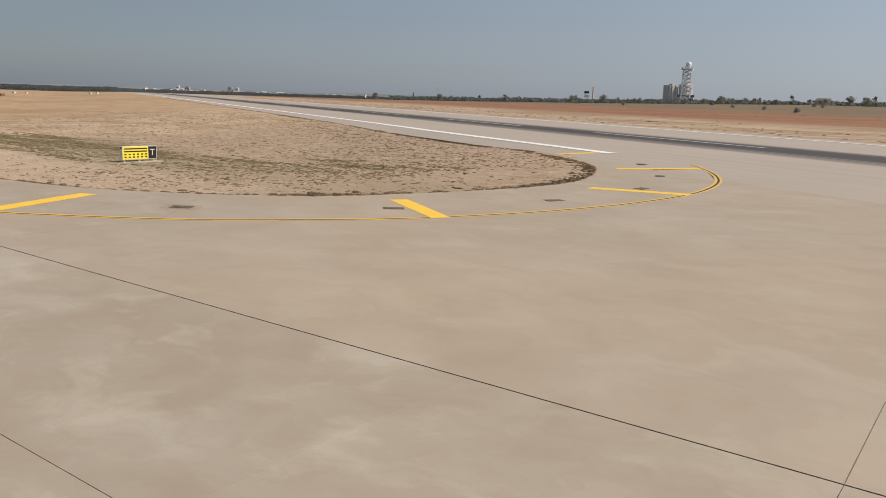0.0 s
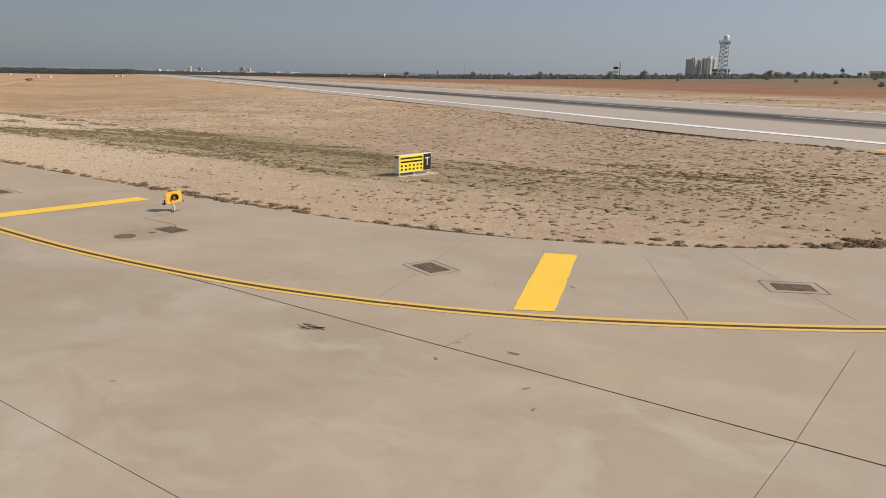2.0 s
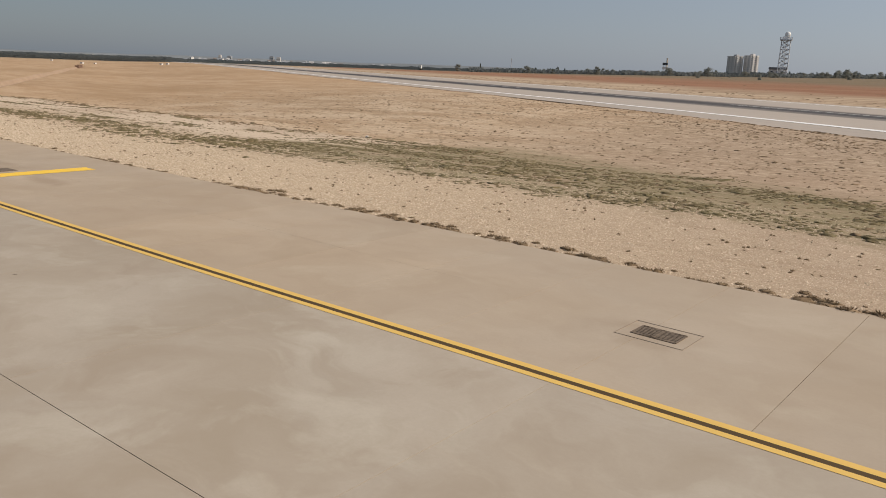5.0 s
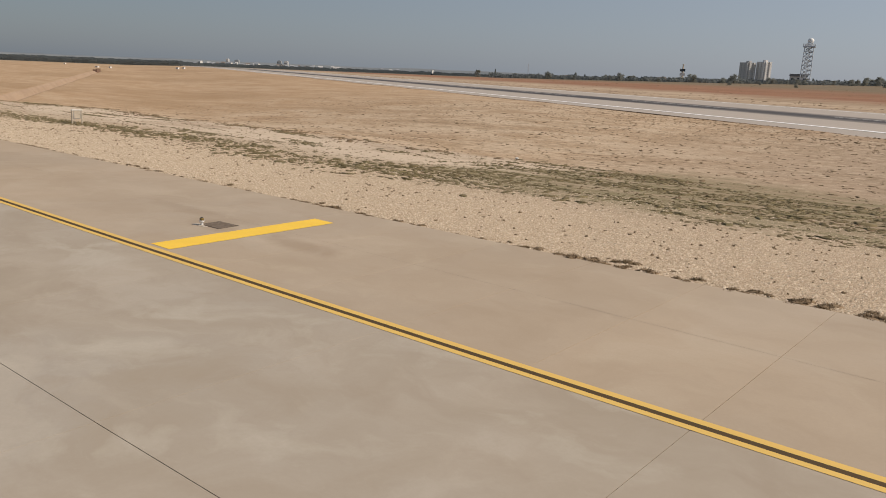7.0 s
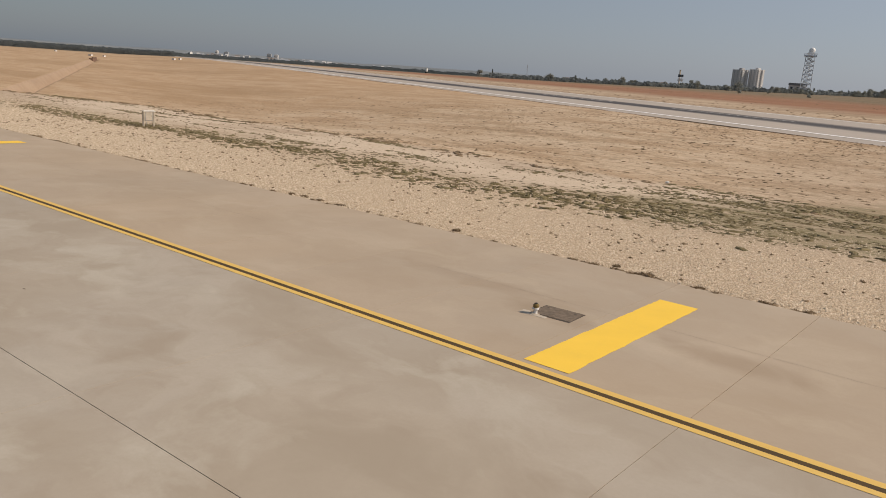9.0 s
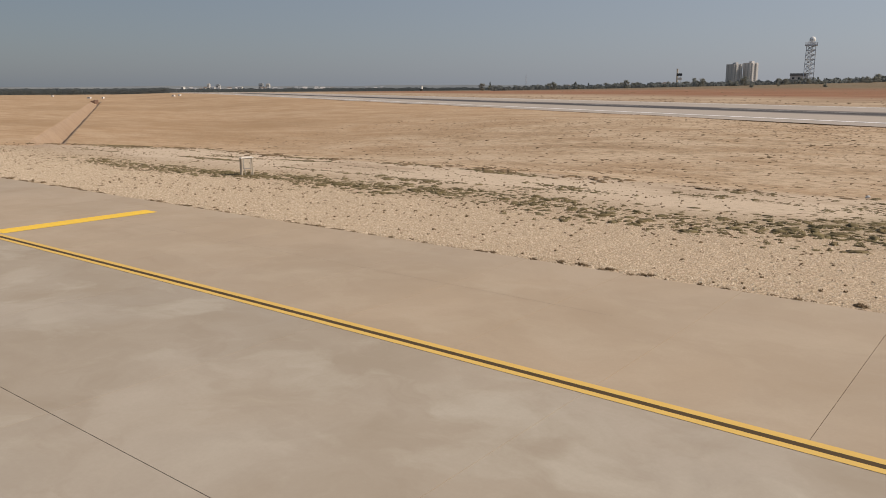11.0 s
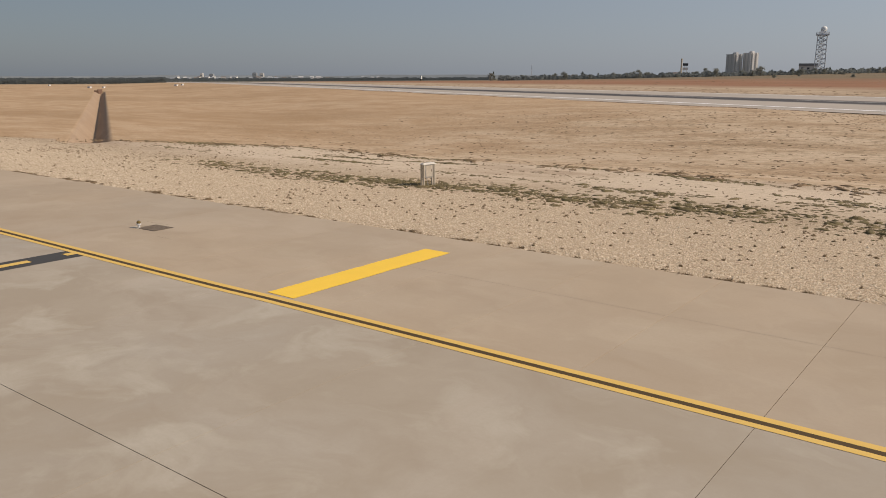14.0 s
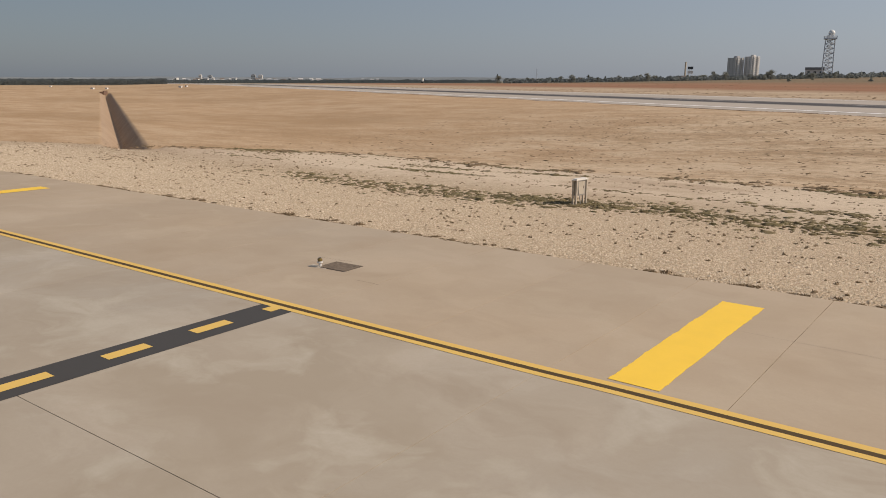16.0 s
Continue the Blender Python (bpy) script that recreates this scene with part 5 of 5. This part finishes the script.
def cypress(tall, wide, seed):
    ob = thing("cypress_tree", (0, 0, 0), 0, "slim dark green cypress standing alone", "tree")
    part("trunk", bm_rod((0, 0, -0.3), (0, 0, tall * 0.5), 0.18, 8, 0.08), M_BARK, ob)
    lobes = [((0, 0, tall * (0.1 + 0.11 * k)), (wide * 0.5 * w, wide * 0.5 * w, tall * 0.12)) for k, w in enumerate((0.7, 0.95, 1.0, 0.95, 0.85, 0.7, 0.5, 0.3))]
    part("crown", leaf_mesh("crown", crown(lobes, 420, 0.45, seed), M_CYPRESS), None, ob)
    return ob


def set_down(ob, x, y, scale, turn, sink=0.0):
    m = pose(x, y, hz(x, y) - sink, 0, 0, turn) @ Matrix.Diagonal((scale, scale, scale, 1))
    return copy_thing(ob, m)


kinds = [tree("broadleaf_tree", 7.0, 7.0, k, M_HAZED_LEAF, "haze-paled grey-green broadleaf tree at the field's far edge", lw) for k, lw in ((1, 0.1), (2, 0.2), (3, 0.05), (4, 0.15))]
kinds += [tree("shrub", 3.2, 5.0, k, M_HAZED_LEAF, "low haze-paled grey-green shrub at the field's far edge", 0.0) for k in (11, 12)]
kinds += [tree("pine_tree", 9.0, 4.6, k, M_CYPRESS, "dark upright pine at the field's far edge", 0.1) for k in (21, 22)]
place_rng = random.Random(5)
used = set()


def plant(k, x, y, scale, turn):
    if k in used:
        return set_down(kinds[k], x, y, scale, turn)
    used.add(k)
    ob = kinds[k]
    ob.matrix_world = pose(x, y, hz(x, y), 0, 0, turn) @ Matrix.Diagonal((scale, scale, scale, 1))
    return ob


for k in range(8):
    a = radians(52 + 5 * k)
    plant(k, -60 - 560 * math.cos(a), 560 * math.sin(a), 0.8, k * 50)
for k in range(340):
    deg = 54.0 + 43 * (k / 340) + place_rng.uniform(-0.4, 0.4)
    far = (640 if deg < 60 else 590 if deg < 70 else 520) + place_rng.uniform(-25, 110)
    x, y = -75 - far * math.cos(radians(deg)), far * math.sin(radians(deg))
    wave = clump(deg * 10, 0.0, 0.07, 3.0)
    if wave < 0.42 and place_rng.random() < 0.75:
        continue
    tall = 0.22 + 1.5 * wave * wave + place_rng.uniform(-0.12, 0.2) + (0.45 if place_rng.random() < 0.07 else 0.0)
    if deg < 57:
        tall *= 0.75
    if 73.5 < deg < 77.5:
        tall *= 0.55
    k2 = place_rng.choice([0, 1, 2, 3, 4, 5, 4, 5, 6, 7] if deg < 62 else [0, 1, 2, 3, 0, 2, 4, 5, 4])
    plant(k2, x, y, tall, place_rng.uniform(0, 360))
for k in range(34):
    s, n = place_rng.uniform(-260, 330), place_rng.uniform(190, 330)
    plant(place_rng.choice([4, 5]), *xy(s, n), place_rng.uniform(0.35, 0.7), place_rng.uniform(0, 360))
lone = cypress(8.6, 2.0, 3)
lone.matrix_world = pose(-554.4, 667.6, hz(-554.4, 667.6), 0, 0, 0)
plant(6, -236.6, 637.9, 0.85, 30)


def woods(name, deg0, deg1, far, depth, tall, count, label, even=0.3):
    g = np.random.default_rng(17)
    a = np.radians(g.uniform(deg0, deg1, count))
    d = far + g.uniform(0, depth, count)
    x, y = -100 - d * np.cos(a), d * np.sin(a)
    top = tall * (0.7 + even * np.sin(a * 190) * np.sin(a * 67 + 1) + 0.7 * even * np.sin(a * 611) + 0.3 * g.random(count))
    z = height(x, y) + top * g.uniform(0.0, 1.0, count)
    k = 0.75 * g.uniform(0.6, 1.5, (count, 1))
    # sprays hang facing outwards, each tilted a little
    side, up = np.stack([np.sin(a), np.cos(a), 0 * a], -1), np.array([[0.0, 0.0, 1.0]])
    u, w = side + g.normal(size=(count, 3)) * (0.15 if even < 0.2 else 0.8), up + g.normal(size=(count, 3)) * (0.15 if even < 0.2 else 0.8)
    u /= np.linalg.norm(u, axis=1)[:, None]
    w /= np.linalg.norm(w, axis=1)[:, None]
    p = np.stack([x, y, z], -1)
    v = np.stack([p - u * k, p + w * k, p + u * k, p - w * k], 1).reshape(-1, 3)
    lump(name, [v], [np.arange(len(v)).reshape(-1, 4)], M_HAZED_WOOD, label, "woods")


woods("far_woods", -8, 33, 900, 160, 5.6, 110000, "dark distant woods beyond the ochre plain", 0.06)
woods("far_hedges", 30, 56, 1250, 400, 5.0, 42000, "distant hedges and groves before the town", 0.15)

woods("boundary_thicket", 56, 98, 560, 90, 2.6, 30000, "haze-greyed thicket along the far edge of the airfield")

# ---- buildings beyond the runway ----


def apartment(place, turn, w, d, floors, label, wall, step=2.9):
    ob = thing("apartment_block", place, turn, label, "building", "apartment towers")
    h = floors * step
    body = box(bmesh.new(), (0, 0, h / 2), (w, d, h))
    for sx in (-0.25, 0.25):
        box(body, (sx * w, -d / 2 - 0.6, h / 2 + 0.5), (w * 0.16, 1.2, h + 1.0))
    part("wall", body, wall, ob)
    part("roof", bm_box((0, 0, h + 0.4), (w + 0.3, d + 0.3, 0.8)), wall, ob)
    part("stair_head", bm_box((w * 0.1, 0, h + 2.2), (w * 0.3, d * 0.4, 2.8)), wall, ob)
    win = mesh_of(bm_box((0, 0, 0), (1.5, 0.25, 1.4)), "window", M_HAZED_WINDOW)
    bal = mesh_of(bm_box((0, 0, 0), (w * 0.17, 1.3, 1.0)), "balcony", M_WHITEWASH)
    for f in range(floors):
        z = (f + 0.55) * step
        for sx in (-0.41, -0.08, 0.08, 0.41):
            part("window", win, None, ob).matrix_local = pose(sx * w, -d / 2 - 0.05, z)
        for sx in (-0.25, 0.25):
            part("balcony", bal, None, ob).matrix_local = pose(sx * w, -d / 2 - 1.5, z - 0.5)
        for sy in (-0.2, 0.2):
            part("window", win, None, ob).matrix_local = pose(-w / 2 - 0.05, sy * d, z, 0, 0, 90)
    return ob


apartment((-524, 1329, 4), 58, 17, 19, 12, "grey twelve-storey apartment tower far beyond the trees", M_PLASTER_GREY)
apartment((-500, 1336, 3), 58, 16, 17, 13, "pale thirteen-storey apartment tower far beyond the trees", M_PLASTER)


def radar_tower(place):
    ob = thing("radar_tower", place, 14, "tall grey steel lattice tower with a white radome", "tower")
    h, w0, w1 = 27.6, 3.7, 3.2
    def half(z):
        return w0 + (w1 - w0) * z / h
    corners = [(-1, -1), (1, -1), (1, 1), (-1, 1)]
    for sx, sy in corners:
        part("leg", bm_rod((sx * w0, sy * w0, -1), (sx * w1, sy * w1, h), 0.26, 6), M_LATTICE, ob)
    for k in range(8):
        z0, z1 = h * k / 8, h * (k + 1) / 8
        bm = bmesh.new()
        for (ax, ay), (bx, by) in zip(corners, corners[1:] + corners[:1]):
            p, q = half(z0), half(z1)
            rod(bm, (ax * p, ay * p, z0), (bx * q, by * q, z1), 0.12, 5)
            rod(bm, (bx * p, by * p, z0), (ax * q, ay * q, z1), 0.12, 5)
            rod(bm, (ax * q, ay * q, z1), (bx * q, by * q, z1), 0.15, 5)
        part("bracing", bm, M_LATTICE, ob)
    stair = bmesh.new()
    for k in range(16):
        z0 = h * k / 16
        sx = -1 if k % 2 else 1
        rod(stair, (sx * 2.2, 0.5, z0), (-sx * 2.2, 0.5, z0 + h / 16), 0.3, 4)
    part("stairs", stair, M_LATTICE, ob)
    part("platform", bm_box((0, 0, h + 0.4), (9.0, 9.0, 0.8)), M_LATTICE, ob)
    rail = bmesh.new()
    for (ax, ay), (bx, by) in zip(corners, corners[1:] + corners[:1]):
        for z in (1.4, 2.2):
            rod(rail, (ax * 4.4, ay * 4.4, h + z), (bx * 4.4, by * 4.4, h + z), 0.12, 5)
        for t in range(6):
            f = t / 5
            x, y = ax * 4.4 + (bx - ax) * 4.4 * f, ay * 4.4 + (by - ay) * 4.4 * f
            rod(rail, (x, y, h + 0.8), (x, y, h + 2.2), 0.1, 5)
    part("railing", rail, M_LATTICE, ob)
    part("cabin", bm_box((0, 0, h + 2.0), (4.6, 4.6, 2.4), bevel=0.2), M_RADOME, ob)
    dome = bmesh.new()
    bmesh.ops.create_uvsphere(dome, u_segments=20, v_segments=12, radius=2.3, matrix=Matrix.Translation((0.6, 0, h + 4.6)))
    for f in dome.faces:
        f.smooth = True
    part("radome", dome, M_RADOME, ob, "white spherical radome")


radar_tower((-249.0, 661.0, 7.4))


def house(kind, place, turn, w, d, h, pitch, wall, roof, label, windows=3):
    ob = thing(kind, place, turn, label, "house")
    part("wall", bm_box((0, 0, h / 2 - 0.5), (w, d, h + 1)), wall, ob)
    bm = bmesh.new()
    v = [bm.verts.new(p) for p in ((-w / 2 - 0.4, -d / 2 - 0.4, h), (w / 2 + 0.4, -d / 2 - 0.4, h), (w / 2 + 0.4, d / 2 + 0.4, h), (-w / 2 - 0.4, d / 2 + 0.4, h), (-w / 2 - 0.4, 0, h + pitch), (w / 2 + 0.4, 0, h + pitch))]
    for f in ((0, 1, 5, 4), (2, 3, 4, 5), (1, 2, 5), (3, 0, 4), (3, 2, 1, 0)):
        bm.faces.new([v[i] for i in f])
    part("roof", bm, roof, ob)
    for k in range(windows):
        part("window", bm_box(((k + 0.5) / windows * w - w / 2, -d / 2 - 0.03, h * 0.55), (w / windows * 0.4, 0.12, h * 0.35)), M_GLASS_DARK, ob)
    part("door", bm_box((w * 0.36, -d / 2 - 0.03, h * 0.35), (1.0, 0.12, h * 0.7)), M_PLASTER_GREY, ob)
    return ob


def at(deg, far, x0=-105.0):
    return x0 - far * math.cos(radians(deg)), far * math.sin(radians(deg))


house("low_building", (-280, 712, hz(-280, 712)), 15, 6, 5, 3.6, 0.4, M_WHITEWASH, M_WHITEWASH, "small white flat building among the trees", 2)
house("farmhouse", (-271, 722, 8.2), 15, 14, 8, 5.0, 2.0, M_PLASTER_GREY, M_LAMP_BLACK, "grey dark-roofed house beneath the radar tower")
for deg, far, w, h, wall, lab in ((84.0, 560, 12, 4.5, M_PLASTER, "pale house with a tiled roof among trees"), (86.5, 600, 8, 4, M_WHITEWASH, "white house with a tiled roof among trees"),
                                  (89.0, 520, 14, 5, M_PLASTER_GREY, "grey house with a tiled roof among trees"), (91.5, 540, 9, 4, M_WHITEWASH, "white cottage with a tiled roof among trees"),
                                  (65.0, 640, 7, 3.2, M_WHITEWASH, "small white shed among the trees"), (58.5, 690, 6, 3.4, M_WHITEWASH, "small white hut before the trees")):
    x, y = at(deg, far, -60)
    house("farmhouse", (x, y, hz(x, y)), deg - 75, w * 0.62, 6, h * 0.75, 1.4, wall, M_TILE, lab)


def chimney(place):
    ob = thing("chimney", place, 0, "plain grey concrete chimney above the trees", "chimney")
    part("shaft", bm_rod((0, 0, -2), (0, 0, 15), 1.0, 14, 0.8), M_CAST, ob)
    part("rim", bm_rod((0, 0, 14.6), (0, 0, 15.2), 1.05, 14), M_CAST, ob)


chimney((-427, 843, 8.0))


def billboard(place):
    ob = thing("billboard", place, 20, "white billboard on twin posts above the trees", "billboard")
    for sx in (-1.2, 1.2):
        part("post", bm_rod((sx, 0, -1), (sx, 0, 10), 0.25, 8), M_LATTICE, ob)
    for z, m in ((9.0, M_GLASS_DARK), (5.0, M_WHITEWASH)):
        part("panel", bm_box((0, -0.35, z), (5.0, 0.3, 2.4)), m, ob)


billboard((-388, 751, 6.6))


def mast(place, tall, label):
    ob = thing("radio_mast", place, 0, label, "mast")
    body = bmesh.new()
    for k in range(3):
        a = k * 2.094
        rod(body, (0.5 * math.cos(a), 0.5 * math.sin(a), 0), (0.1 * math.cos(a), 0.1 * math.sin(a), tall), 0.09, 5)
    for k in range(10):
        z, r = tall * k / 10, 0.5 - 0.4 * k / 10
        rod(body, (r, 0, z), (-r * 0.5, r * 0.86, z + tall / 10), 0.06, 4)
    part("frame", body, M_LATTICE, ob)
    part("base", bm_box((0, 0, 0), (1.6, 1.6, 0.8)), M_CAST, ob)


mast((-470, 602, hz(-470, 602)), 13.0, "thin grey lattice radio mast behind the trees")


def windmill_hut(place):
    ob = thing("white_tower_hut", place, 0, "slim white hut with a dark base by the runway", "hut")
    part("base", bm_box((0, 0, 1.2), (2.6, 2.6, 3.0)), M_LAMP_BLACK, ob)
    part("upper_wall", bm_box((0, 0, 4.6), (2.4, 2.4, 4.0)), M_WHITEWASH, ob)
    part("roof", bm_box((0, 0, 6.8), (2.8, 2.8, 0.4)), M_WHITEWASH, ob)


windmill_hut((-803, 857, hz(-803, 857) - 0.5))

# ---- the distant town ----


def tower_block(place, turn, w, d, h, wall, label):
    ob = thing("tower_block", place, turn, label, "building", "distant tower blocks")
    part("wall", bm_box((0, 0, h / 2), (w, d, h)), wall, ob)
    part("roof", bm_box((0, 0, h + 0.5), (w * 0.6, d * 0.6, 1.6)), wall, ob)
    win = mesh_of(bm_box((0, 0, 0), (w * 0.13, 0.4, 1.6)), "window", M_GLASS_DARK)
    for f in range(int(h / 6)):
        for sx in (-0.33, 0.0, 0.33):
            part("window", win, None, ob).matrix_local = pose(sx * w, -d / 2 - 0.1, 6 * f + 4)
    return ob


for x, y, w, top, wall, lab in ((-1900, 1284, 6, 12.0, M_PLASTER_GREY, "pale distant tower block"), (-1880, 1300, 11, 10.0, M_HAZY_WALL, "grey distant tower block"),
                                (-1817, 1393, 11, 13.0, M_HAZY_WALL, "dark grey distant tower block"), (-1805, 1407, 10, 12.0, M_PLASTER_GREY, "pale distant tower block beside a darker one")):
    tower_block((x, y, top - 45), 40, w, 14, 45, wall, lab)
town = random.Random(9)
for k in range(150):
    deg = 33.0 + 15.0 * town.random() ** 1.1
    far = 1700 + town.uniform(-150, 420)
    x, y = at(deg, far)
    w = town.uniform(3.5, 10)
    z = 4.79 - far * math.tan(radians(0.44 - 0.3 * town.random())) - 4.5
    house("town_house", (x, y, z), town.uniform(20, 60), w, 9, town.uniform(5, 9), 2.0, town.choice([M_WHITEWASH, M_WHITEWASH, M_PLASTER, M_PLASTER_GREY, M_HAZY_WALL]), town.choice([M_TILE, M_HAZY_WALL, M_PLASTER_GREY, M_HAZY_WALL]), "small pale town house far off", 2)["group"] = "town houses"
for deg, far, w in ((32.6, 1500, 26), (33.3, 1520, 14)):
    x, y = at(deg, far)
    house("warehouse", (x, y, -13), 50, w, 14, 8, 1.5, M_WHITEWASH, M_WHITEWASH, "long white warehouse at the edge of town", 4)

# ---- the slabs of the taxiway, each a piece of its own ----


def shrink(poly, g):
    """The polygon with every edge moved inwards by g; corners run anticlockwise."""
    out = []
    count = len(poly)
    for k in range(count):
        a, b, c = Vector(poly[k - 1]), Vector(poly[k]), Vector(poly[(k + 1) % count])
        u, v = (b - a).normalized(), (c - b).normalized()
        nu, nv = Vector((-u.y, u.x)), Vector((-v.y, v.x))
        bis = nu + nv
        bis /= max(0.3, bis.dot(nu))
        out.append((b.x + bis.x * g, b.y + bis.y * g))
    return out


def slab(poly, parent, material, gap):
    rim = shrink(poly, gap)
    k = len(poly)
    verts = [(*p, 0.0) for p in rim] + [(*p, -0.06) for p in rim]
    faces = [tuple(range(k))] + [(a, k + a, k + (a + 1) % k, (a + 1) % k) for a in range(k)]
    me = bpy.data.meshes.new("slab")
    me.from_pydata(verts, [], faces)
    me.materials.append(material)
    return part("slab", me, None, parent)


taxiway = thing("taxiway", (0, 0, 0), 0, "pale stained concrete taxiway of large slabs", "pavement", "", "structure")
for a, b in zip(MAIN_JOINTS, MAIN_JOINTS[1:]):
    rows = [(lambda x, k=k: joint_b(x) - 6.1 * k) for k in range(6, -1, -1)] + [joint_a]
    rows[0] = lambda x: -36.1
    for lo, hi in zip(rows, rows[1:]):
        slab([(a, lo(a)), (b, lo(b)), (b, hi(b) - (0.008 if hi is joint_a else 0.002)), (a, hi(a) - (0.008 if hi is joint_a else 0.002))], taxiway, M_SLAB, 0.0055)
shoulder = thing("taxiway_shoulder", (0, 0, 0), 0, "pale concrete shoulder slabs between taxiway and gravel", "pavement", "", "structure")
for a, b in zip(SHOULDER_JOINTS, SHOULDER_JOINTS[1:]):
    # the joint before the bend leans with the curve
    top_a, top_b = [x - 0.65 if -45 < x < -43 else x for x in (a, b)]
    low = [(a, joint_a(a)), (b, joint_a(b))] if not a < -42 < b else [(a, joint_a(a)), (-42, joint_a(-42)), (b, joint_a(b))]
    high = [(x, curve_y(SOIL_EDGE, x)) for x in np.linspace(top_b, top_a, 5 if b < -36 else 25)]
    slab(low + high, shoulder, M_SHOULDER, 0.0055)
